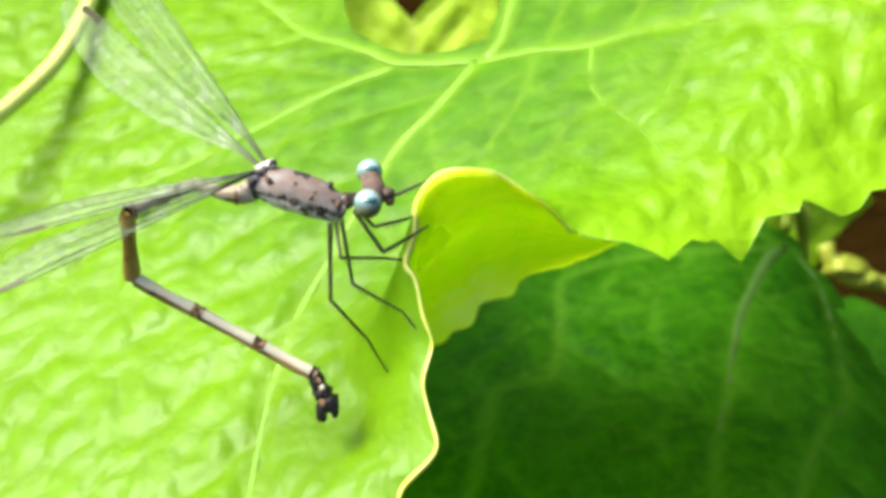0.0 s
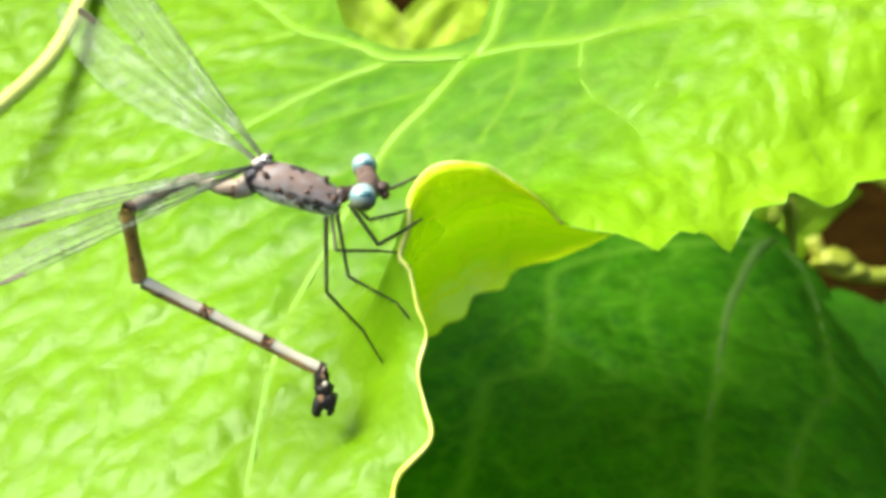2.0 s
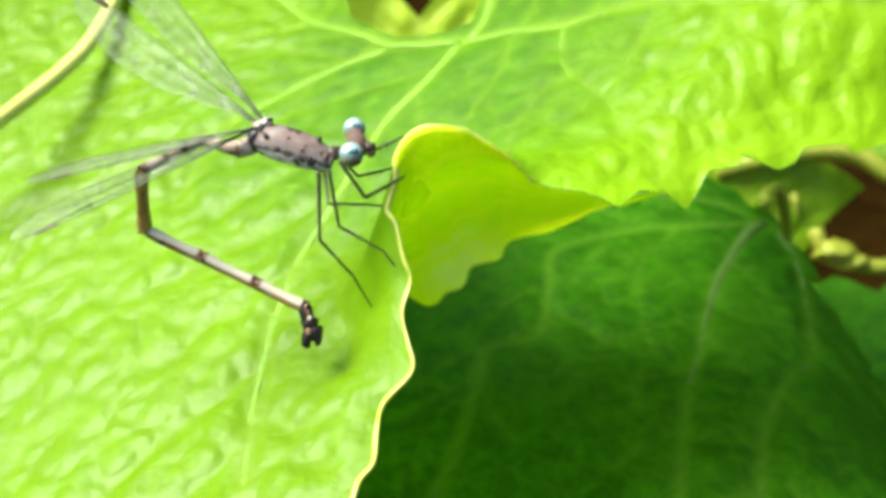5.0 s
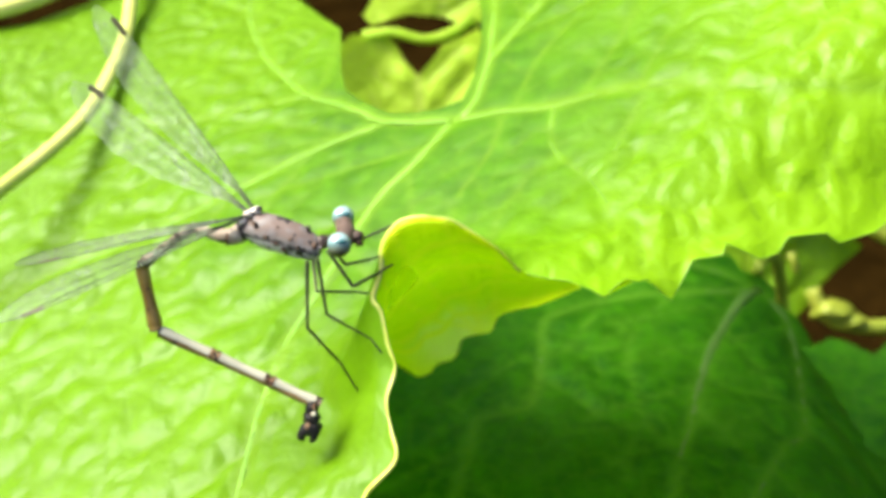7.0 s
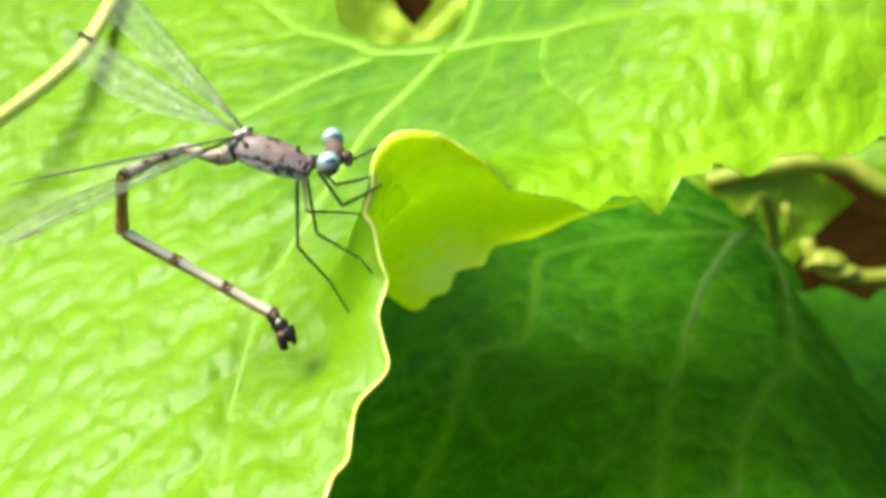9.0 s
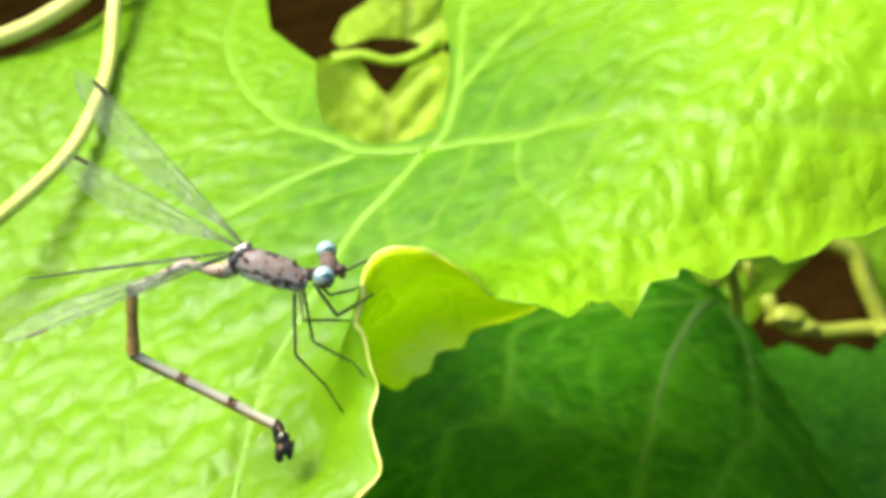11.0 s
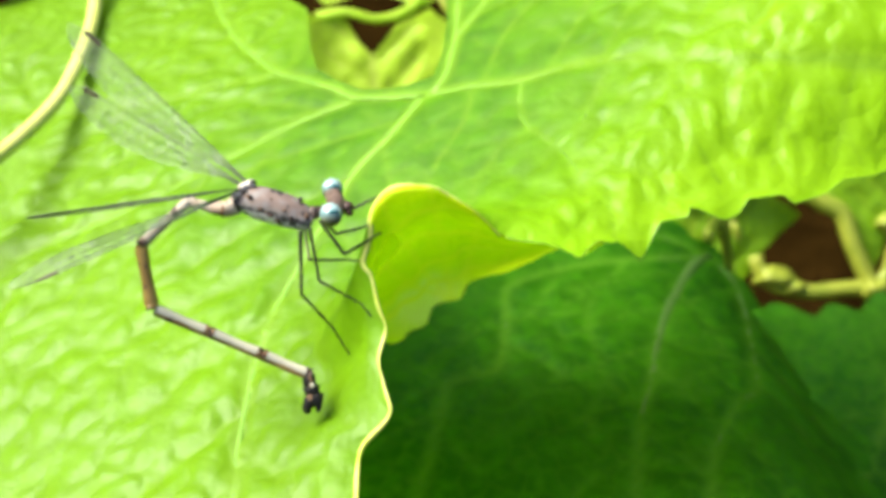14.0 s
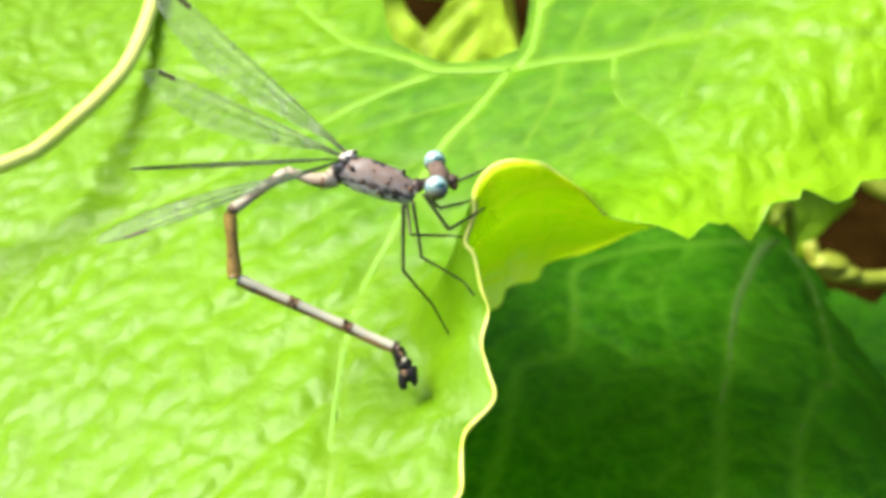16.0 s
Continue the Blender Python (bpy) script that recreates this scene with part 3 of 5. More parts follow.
# ---------------------------------------------------------------- the darker leaf in the shade below
def build_dark_leaf():
    leaf = new("shaded_vine_leaf")
    tagged(leaf, "dark green shaded vine leaf below the bright one", "leaf", group="vine leaves")

    def height(x, y):
        x, y = np.asarray(x, float), np.asarray(y, float)
        return 109.5 + 2.2 * np.sin(x / 19.0) + 1.5 * np.cos(y / 16.0 + x / 40) - 0.0014 * (x - 25) ** 2 - 6.0 * np.exp(-((x - 60) / 9.0) ** 2)

    hub = (47.0, 137.5)
    outline = [(48.5, 141.0), (45.5, 141.0), (40, 147), (30, 152), (20, 149), (10, 154), (0, 146), (-10, 147), (-16, 136), (-27, 132), (-26, 118), (-34, 108), (-26, 96), (-28, 84),
               (-16, 76), (-12, 66), (0, 66), (8, 56), (20, 62), (32, 56), (40, 66), (53, 66), (55, 78), (63, 84), (58, 94), (63, 100), (56, 108), (55, 118), (52, 126), (54, 131), (50, 136)]
    o = []
    for i, (a, b) in enumerate(zip(outline, outline[1:] + outline[:1])):
        a, b = np.array(a, float), np.array(b, float)
        n = max(1, int(np.linalg.norm(b - a) / 2.4))
        d = (b - a) / np.linalg.norm(b - a)
        for k in range(n):
            p = a + (b - a) * k / n
            o.append(p + (np.array([-d[1], d[0]]) * (-0.9 if k % 2 else 0.5)))

    def on(points):
        p = smooth_line(points, 1.5)
        return np.c_[p, height(p[:, 0], p[:, 1])]

    major = [on([hub, (43.7, 133.0), (41.0, 127.7), (37.5, 119.9), (34.9, 112.7), (32.9, 105.6), (31.0, 99.3), (29.6, 95.5), (27.5, 85.6), (24, 68)]),
             on([hub, (40, 134), (28, 132), (16, 126.6), (14.5, 117.4), (13.2, 108.1), (12.2, 105.3), (9.4, 104.6), (5.9, 104), (5.3, 99.4), (4, 94.4), (2.7, 88.3), (-2, 76)]),
             on([hub, (50.2, 133), (50.3, 127), (49, 117.4), (46.4, 104), (42.7, 98.9), (39.1, 92.7), (36.2, 85.8), (33, 72)]),
             on([hub, (36, 141), (18, 140), (0, 134), (-16, 124)])]
    minor = [on([(38, 133.6), (30.3, 128.3), (27.1, 122.1), (25.7, 116.9), (25.6, 112), (26, 106.3), (26, 102.1), (28.1, 98.2), (29.7, 95.9)]),
             on([(14.4, 117.4), (19.3, 118.3), (25.9, 118.8)]), on([(14, 98.5), (16.6, 99.8), (21, 100.1), (26, 102.1)]),
             on([(26, 102.1), (23.4, 95.5), (23.2, 90.4)]), on([(5.4, 104.1), (2.4, 107.7), (-1, 111)]), on([(34.6, 112), (40, 110), (47.6, 110)]), on([(32, 102.5), (37, 101), (42.7, 98.9)])]
    for k, line in enumerate(major):
        minor += side_veins(line, 11, 20, 50, height, 40 + k, start=8)
    _, surf = blade("leaf_blade", o, height, 1.1, M_DARK, leaf, "", major, minor, 0.5, 0.3, 4.0)
    for line, r in zip(major, ((0.9, 0.75, 0.4, 0.12, 0.06), (0.2, 0.14), (0.3, 0.1), (0.3, 0.12))):
        path = np.array([(p[0], p[1], surf[np.argmin(np.hypot(surf[:, 0] - p[0], surf[:, 1] - p[1])), 2] - 0.1) for p in line])
        tube_part("vein", path, r, M_DVEIN, leaf, "dull green leaf vein", 8, 0.4)
    stalk = smooth_line([(47, 138, 110.2), (48.5, 142, 110), (53, 150, 104), (58, 158, 84), (60, 164, 50), (60, 168, 0)], 2)
    tube_part("leaf_stalk", stalk, (0.9, 1.2, 1.4), M_VINE, leaf, "olive yellow leaf stalk", 10)


build_dark_leaf()


# ---------------------------------------------------------------- stems over the leaf
def build_stems():
    a = smooth_line([(-70, 92, 137), (-58, 93.5, 142.5), (-52, 96, 144.3), (-47.4, 98.5, 145), (-44.6, 106, 145), (-42.6, 113, 145), (-41.5, 120, 145), (-41.2, 130, 145.5), (-41.8, 142, 146.5),
                     (-44, 158, 150), (-47, 178, 150), (-52, 205, 128), (-56, 232, 60), (-58, 244, 0)], 2.0)
    s = tube_part("tendril", a, (0.8, 0.95, 1.0, 1.0, 1.1), M_STEM, None, "", 12)
    tagged(s, "cream-yellow smooth vine tendril lying over the leaf", "tendril")
    b = smooth_line([(-100, 139, 140), (-80, 145, 144), (-66, 148, 146), (-57, 151.5, 147.5), (-50.5, 158, 149.5), (-46.5, 168, 151), (-43, 184, 149), (-40, 205, 130), (-38, 232, 60), (-38, 246, 0)], 2.0)
    s = tube_part("vine_shoot", b, (1.2, 1.4, 1.4, 1.5), M_STEM, None, "", 12)
    tagged(s, "pale cream vine shoot beside the leaf edge", "shoot")


build_stems()


def sheet(parent, name, outline, mat, seed, bend=0.0, label=""):
    """A small leaf blade in its thing's own plane (mm)."""
    o = []
    for a, b in zip(outline, outline[1:] + outline[:1]):
        a, b = np.array(a, float), np.array(b, float)
        n = max(1, int(np.linalg.norm(b - a) / 1.2))
        o += [a + (b - a) * k / n for k in range(n)]
    c = np.mean(o, 0)

    def height(x, y):
        x, y = np.asarray(x, float) - c[0], np.asarray(y, float) - c[1]
        return bend * (x * x + 0.5 * y * y) / 20 + 0.8 * np.sin(x / 5 + seed) * np.cos(y / 6)

    lo, hi = np.min(o, 0), np.max(o, 0)
    mid = smooth_line([(c[0], lo[1]), (c[0] + 0.5, c[1]), (c[0] - 1, hi[1])], 1.0)
    minor = side_veins(np.c_[mid, 0 * mid[:, 0]], 7, (hi[0] - lo[0]) * 0.45, 55, None, int(seed * 10), start=2)
    ob, _ = blade(name, o, height, 1.0, mat, parent, label, [mid], minor, 0.7, 0.5, seed)
    return ob


# ---------------------------------------------------------------- young leaf behind the gap at the leaf's base
def build_young_leaf():
    leaf = new("young_leaf")
    tagged(leaf, "pale yellow-green curled young leaf behind the gap", "leaf", group="young leaves")
    leaf.matrix_world = pose(-0.0045, 0.1975, 0.1125, 57, 0, 0)
    sheet(leaf, "leaf_blade", [(-18.4, -12.2), (-17.6, -4), (-16.8, 1.1), (-16.0, 6), (-13.6, 8.6), (-7.8, 9.0), (-5.5, 7.4), (-3.9, 4.4), (-1.1, 1.3), (1.7, 4.4), (3.6, 7.0), (6.7, 8.2),
                              (10, 9.6), (13.2, 7), (14.2, 3), (16.6, -3.3), (15.5, -12), (6, -17), (-6, -17)], M_PALE, 1.7, 0.25, "pale yellow-green curled blade")
    tube_part("rolled_edge", smooth_line([(-11.5, 8.6, 0.6), (-6, 9.4, 1.2), (0, 8.0, 1.6), (5.5, 9.4, 1.2), (8.8, 12.4, 0.4)], 0.8), (1.2, 0.9, 0.8, 1.0, 1.2), M_PALE, leaf, "rolled pale leaf edge", 8, 0.6)
    stalk = smooth_line([(0, -10, -0.5), (1, -16, -3), (3, -40, -30), (4, -70, -76)], 4)
    tube_part("leaf_stalk", stalk, 0.9, M_VINE, leaf, "", 8)
    top = new("young_leaf")
    tagged(top, "yellow-green young leaf tip above brown soil gap", "leaf", group="young leaves")
    top.matrix_world = pose(-0.0045, 0.1975, 0.1125, 57, 0, 0)
    sheet(top, "leaf_blade", [(-11.8, 13.0), (-9.6, 17.0), (-5, 19.6), (-2, 26), (4, 33), (13, 31), (15, 22), (12.6, 14), (9.6, 10.6), (7.2, 11.0), (3.3, 12.6), (-3.3, 13.0), (-7.2, 12.0), (-10, 11.2)], M_PALE, 2.9, -0.2,
          "pale yellow-green blade")
    stalk = smooth_line([(12, 13, -0.4), (15, 8, -3), (20, -20, -22), (22, -60, -84)], 4)
    tube_part("leaf_stalk", stalk, 0.8, M_VINE, top, "", 8)


build_young_leaf()


# ---------------------------------------------------------------- shoots and leaves behind the shaded leaf
def build_background():
    base = pose(0.0854, 0.1836, 0.0741, 56, 0, -1.8)

    def thing(name, label, category, group=""):
        t = new(name)
        tagged(t, label, category, group)
        t.matrix_world = base
        return t

    v = thing("vine_shoot", "pale olive vine shoot bent over brown soil", "shoot", "vine shoots")
    tube_part("stem", smooth_line([(-34, 12, 0), (-22.7, 14.8, 1), (-14.8, 16.1, 1), (-6.8, 15.3, 0), (-1.1, 11.9, 0), (2.8, 9.6, 0), (5.1, 3.4, 0), (8, -3.4, 0), (9.1, -6.8, 0), (11, -18, -12), (12, -34, -46), (12, -42, -62)], 1.0), (1.6, 2.0, 1.7, 1.5, 1.5), M_VINE, v, "", 12)
    v = thing("vine_shoot", "pale yellow vine shoot lying across brown soil", "shoot", "vine shoots")
    tube_part("stem", smooth_line([(-15, 1, 1), (-13.6, -2.3, 1), (-10.2, -5.4, 1), (-3.4, -6.3, 0.5), (3.4, -5.7, 0), (9.1, -5.1, 0), (12.5, -2.3, 0), (14.8, 4.5, 0), (22, 4, -4), (30, -14, -20), (34, -40, -60)], 1.0), (1.5, 1.8, 1.7, 1.5, 1.5), M_VINE, v, "", 12)
    for x, y, r in ((-11.2, -3.2, 3.0), (-8.2, -5.4, 2.2), (9.2, -5.6, 2.3), (13.4, 7.6, 2.8)):
        bm = bmesh.new()
        bmesh.ops.create_icosphere(bm, subdivisions=3, radius=r * MM)
        for q in bm.verts:
            q.co *= 1 + 0.45 * noise.noise(q.co * 420 + Vector((x, y, 0)))
            q.co.x *= 1.35
            q.co.y *= 0.8
            q.co += Vector((x, y, 1.0)) * MM
        part("node", bm, M_VINE, v, "swollen yellow node")

    g = "background leaves"
    t = thing("background_leaf", "mid-green leaf edge behind the toothed margin", "leaf", g)
    sheet(t, "leaf_blade", [(-46, 17), (-34, 15), (-22.7, 14.8), (-11.4, 14.2), (-3.4, 9.6), (-9.5, 4.8), (-14, 0.5), (-15.2, -2.6), (-20.5, -7), (-30, -9), (-42, -4), (-48, 6)], M_MID, 3.3, -0.25)
    tube_part("leaf_stalk", smooth_line([(-19, 8, -0.8), (-17, 2, -4), (-12, -20, -34), (-10, -36, -60)], 3), 0.8, M_VINE, t, "", 8)
    t = thing("background_leaf", "yellow-green leaf lit from above", "leaf", g)
    sheet(t, "leaf_blade", [(9.1, -7.2), (12.5, -2.4), (16, 4), (26, 6), (32, -8), (24, -15), (13, -11.5)], M_PALE, 4.1, 0.2)
    tube_part("leaf_stalk", smooth_line([(20, -5, -0.8), (21, -12, -6), (22, -30, -42), (22, -42, -62)], 3), 0.8, M_VINE, t, "", 8)
    t = thing("background_leaf", "dark olive leaf in shade", "leaf", g)
    sheet(t, "leaf_blade", [(-5, 20), (5, 22), (16, 25), (34, 27), (36, 12), (14.5, 12.5), (12.2, 5), (9.6, -2.4), (7.4, 2), (4.6, 10), (-1, 13.5), (-6, 16)], M_MID, 5.2, -0.3)
    tube_part("leaf_stalk", smooth_line([(20, 16, -0.8), (26, 8, -6), (34, -20, -40), (36, -40, -70)], 3), 0.8, M_VINE, t, "", 8)


build_background()


def build_lower_leaf():
    leaf = new("shaded_vine_leaf")
    tagged(leaf, "very dark green vine leaf deep in shade near the soil", "leaf", group="vine leaves")

    def height(x, y):
        x, y = np.asarray(x, float), np.asarray(y, float)
        return 80 + 2.5 * np.sin(x / 15.0) + 2 * np.cos(y / 14.0)

    o = []
    cx, cy = 88.0, 128.0
    for k in range(220):
        a = 2 * math.pi * k / 220
        r = 49 + 5 * math.cos(5 * a + 0.6) + 3 * math.sin(3 * a) + 1.3 * (abs((k % 7) - 3) - 1.5)
        o.append((cx + r * math.cos(a), cy + r * 0.8 * math.sin(a)))
    major = [smooth_line([(cx + 2, cy + 26), (cx + 18 * math.cos(a), cy + 14 * math.sin(a)), (cx + 38 * math.cos(a), cy + 30 * math.sin(a))], 1.5) for a in (-2.6, -1.9, -1.2, -0.5)]
    minor = []
    for k, line in enumerate(major):
        minor += side_veins(np.c_[line, 0 * line[:, 0]], 11, 16, 50, height, 80 + k, start=6)
    blade("leaf_blade", o, height, 1.6, M_DARK, leaf, "", major, minor, 1.0, 0.5, 6.0)
    tube_part("leaf_stalk", smooth_line([(90, 153, 80), (90, 157, 72), (92, 163, 36), (92, 167, 0)], 3), 1.1, M_VINE, leaf, "", 8)


build_lower_leaf()


# ---------------------------------------------------------------- the damselfly: x along the picture, y up, z towards the viewer, in mm from its thorax
def spotted(name, pale, mid, dark, amount, rough=0.45, scale=900, top=None, split=0.42):
    """Cuticle: pale ground, brown clouds, dark blotches; top is the colour of the back."""
    m, nt, nodes, links, bsdf, out = material(name)
    tc = nodes.new("ShaderNodeTexCoord")
    n1 = noise_node(nodes, links, scale * 0.6, 3, 0.5, tc.outputs["Object"])
    n2 = noise_node(nodes, links, scale, 3, 0.5, tc.outputs["Object"])
    col = ramp_node(nodes, links, n1.outputs["Fac"], [(0.40, pale), (0.60, mid)]).outputs["Color"]
    if top is not None:
        sep = nodes.new("ShaderNodeSeparateXYZ")
        links.new(tc.outputs["Generated"], sep.inputs[0])
        back = ramp_node(nodes, links, sep.outputs["Y"], [(split, (0, 0, 0)), (split + 0.12, (1, 1, 1))]).outputs["Color"]
        col = mix_color(nodes, links, back, col, top)
    blot = ramp_node(nodes, links, n2.outputs["Fac"], [(amount, (0, 0, 0)), (amount + 0.05, (1, 1, 1))]).outputs["Color"]
    col = mix_color(nodes, links, blot, col, dark)
    links.new(col, bsdf.inputs["Base Color"])
    bsdf.inputs["Roughness"].default_value = rough
    bsdf.inputs["Specular IOR Level"].default_value = 0.28
    bump = nodes.new("ShaderNodeBump")
    bump.inputs["Strength"].default_value = 0.3
    bump.inputs["Distance"].default_value = 0.0001
    links.new(n2.outputs["Fac"], bump.inputs["Height"])
    links.new(bump.outputs[0], bsdf.inputs["Normal"])
    return m


def thorax_material():
    """Grey flank, a broken dark stripe, and a tan to brown back with dark blotches."""
    m, nt, nodes, links, bsdf, out = material("thorax_cuticle")
    tc = nodes.new("ShaderNodeTexCoord")
    sep = nodes.new("ShaderNodeSeparateXYZ")
    links.new(tc.outputs["Generated"], sep.inputs[0])
    n1 = noise_node(nodes, links, 520, 4, 0.6, tc.outputs["Object"])
    n2 = noise_node(nodes, links, 1100, 3, 0.5, tc.outputs["Object"])
    a = nodes.new("ShaderNodeMath")
    a.operation = "MULTIPLY_ADD"
    links.new(sep.outputs["X"], a.inputs[0])
    a.inputs[1].default_value = 0.42
    links.new(sep.outputs["Y"], a.inputs[2])
    b = nodes.new("ShaderNodeMath")
    b.operation = "MULTIPLY_ADD"
    links.new(n1.outputs["Fac"], b.inputs[0])
    b.inputs[1].default_value = 0.34
    links.new(a.outputs[0], b.inputs[2])
    col = ramp_node(nodes, links, b.outputs[0], [(0.48, (0.44, 0.43, 0.40)), (0.66, (0.54, 0.52, 0.48)), (0.70, (0.02, 0.015, 0.012)), (0.745, (0.02, 0.015, 0.012)), (0.78, (0.19, 0.17, 0.15)), (0.87, (0.17, 0.125, 0.10)), (1.0, (0.15, 0.105, 0.085))]).outputs["Color"]
    grey = ramp_node(nodes, links, n2.outputs["Fac"], [(0.45, (0, 0, 0)), (0.62, (0.7, 0.7, 0.7))]).outputs["Color"]
    col = mix_color(nodes, links, grey, col, (0.19, 0.18, 0.175))
    n3 = noise_node(nodes, links, 780, 2, 0.5, tc.outputs["Object"])
    blot = ramp_node(nodes, links, n3.outputs["Fac"], [(0.585, (0, 0, 0)), (0.63, (1, 1, 1))]).outputs["Color"]
    col = mix_color(nodes, links, blot, col, (0.02, 0.014, 0.012))
    links.new(col, bsdf.inputs["Base Color"])
    bsdf.inputs["Roughness"].default_value = 0.6
    bump = nodes.new("ShaderNodeBump")
    bump.inputs["Strength"].default_value = 0.5
    bump.inputs["Distance"].default_value = 0.00015
    links.new(n2.outputs["Fac"], bump.inputs["Height"])
    links.new(bump.outputs[0], bsdf.inputs["Normal"])
    return m


M_THORAX = thorax_material()
M_HEAD = spotted("head_cuticle", (0.13, 0.09, 0.07), (0.07, 0.045, 0.035), (0.025, 0.016, 0.013), 0.58)
M_HINGE = spotted("wing_hinge", (0.60, 0.56, 0.50), (0.36, 0.29, 0.25), (0.03, 0.02, 0.02), 0.48, 0.45, 1500)
M_AMBER = spotted("amber_segment", (0.30, 0.20, 0.05), (0.20, 0.125, 0.03), (0.06, 0.03, 0.015), 0.68, 0.3)
M_CREAM = spotted("cream_segment", (0.13, 0.07, 0.025), (0.07, 0.035, 0.014), (0.10, 0.05, 0.02), 0.72, 0.4, top=(0.50, 0.47, 0.35), split=0.24)
M_WAIST = spotted("waist_cuticle", (0.42, 0.38, 0.30), (0.27, 0.21, 0.15), (0.05, 0.03, 0.02), 0.60, 0.45)
M_BELLY = spotted("brown_underside", (0.26, 0.16, 0.06), (0.15, 0.085, 0.03), (0.04, 0.02, 0.012), 0.62, 0.4)
M_JOINT = spotted("dark_joint", (0.10, 0.055, 0.03), (0.05, 0.028, 0.016), (0.015, 0.010, 0.008), 0.55, 0.4, 2000)
M_RINGS = spotted("brown_ring", (0.30, 0.18, 0.09), (0.16, 0.08, 0.035), (0.02, 0.012, 0.01), 0.50, 0.4, 2200)
M_BLACK = spotted("black_cuticle", (0.010, 0.008, 0.006), (0.005, 0.0045, 0.004), (0.13, 0.09, 0.05), 0.70, 0.6, 1200)
M_LEG = plain_material("leg_dark", (0.014, 0.020, 0.006), (0.045, 0.052, 0.022), 900, 0.5, sheen=0.2)
M_LEG_PALE = plain_material("leg_pale", (0.20, 0.20, 0.10), (0.34, 0.32, 0.18), 900, 0.5)
M_STIGMA = plain_material("wing_spot", (0.05, 0.05, 0.025), (0.10, 0.09, 0.05), 900, 0.5)
M_WING_PALE = plain_material("wing_vein_pale", (0.05, 0.075, 0.03), (0.14, 0.18, 0.09), 500, 0.35)
M_WING_VEIN = plain_material("wing_vein_dark", (0.014, 0.022, 0.009), (0.042, 0.055, 0.028), 600, 0.5)


def eye_material():
    """Compound eye: pale turquoise above, a dark spot, tan below."""
    m, nt, nodes, links, bsdf, out = material("compound_eye")
    tc = nodes.new("ShaderNodeTexCoord")
    sep = nodes.new("ShaderNodeSeparateXYZ")
    links.new(tc.outputs["Generated"], sep.inputs[0])
    n = noise_node(nodes, links, 1500, 2, 0.5, tc.outputs["Object"])
    add = nodes.new("ShaderNodeMath")
    add.operation = "MULTIPLY_ADD"
    links.new(n.outputs["Fac"], add.inputs[0])
    add.inputs[1].default_value = 0.12
    links.new(sep.outputs["Y"], add.inputs[2])
    col = ramp_node(nodes, links, add.outputs[0], [(0.14, (0.05, 0.04, 0.02)), (0.36, (0.13, 0.15, 0.10)), (0.55, (0.12, 0.21, 0.21)), (0.80, (0.25, 0.36, 0.355))])
    links.new(col.outputs["Color"], bsdf.inputs["Base Color"])
    bsdf.inputs["Roughness"].default_value = 0.22
    return m


M_EYE = eye_material()
M_PUPIL = plain_material("eye_spot", (0.02, 0.09, 0.10), (0.04, 0.14, 0.15), 900, 0.25)


def wing_material(name, colour, least, most):
    """Clear membrane, faintly milky; noise patches of more milkiness stand in for glints."""
    m, nt, nodes, links, bsdf, out = material(name)
    tc = nodes.new("ShaderNodeTexCoord")
    n = noise_node(nodes, links, 260, 3, 0.5, tc.outputs["Object"])
    bsdf.inputs["Base Color"].default_value = (*colour, 1)
    bsdf.inputs["Roughness"].default_value = 0.18
    bsdf.inputs["Specular IOR Level"].default_value = 1.0
    bump = nodes.new("ShaderNodeBump")
    bump.inputs["Strength"].default_value = 0.8
    bump.inputs["Distance"].default_value = 0.0006
    links.new(n.outputs["Fac"], bump.inputs["Height"])
    links.new(bump.outputs[0], bsdf.inputs["Normal"])
    clear = nodes.new("ShaderNodeBsdfTransparent")
    clear.inputs["Color"].default_value = (0.97, 0.98, 0.96, 1)
    mixer = nodes.new("ShaderNodeMixShader")
    glint = noise_node(nodes, links, 420, 2, 0.5, tc.outputs["Object"])
    milky = nodes.new("ShaderNodeMapRange")
    links.new(glint.outputs["Fac"], milky.inputs["Value"])
    milky.inputs["From Min"].default_value, milky.inputs["From Max"].default_value = 0.56, 0.72
    milky.inputs["To Min"].default_value, milky.inputs["To Max"].default_value = least, most
    links.new(milky.outputs[0], mixer.inputs[0])
    links.new(clear.outputs[0], mixer.inputs[1])
    links.new(bsdf.outputs[0], mixer.inputs[2])
    links.new(mixer.outputs[0], out.inputs["Surface"])
    return m


M_WING = wing_material("wing_membrane", (0.42, 0.52, 0.34), 0.24, 0.66)
# same membrane darkened for the lower wings, to offset their pale sky sheen
M_WING_LOW = wing_material("wing_membrane_dimmed", (0.30, 0.38, 0.24), 0.26, 0.75)


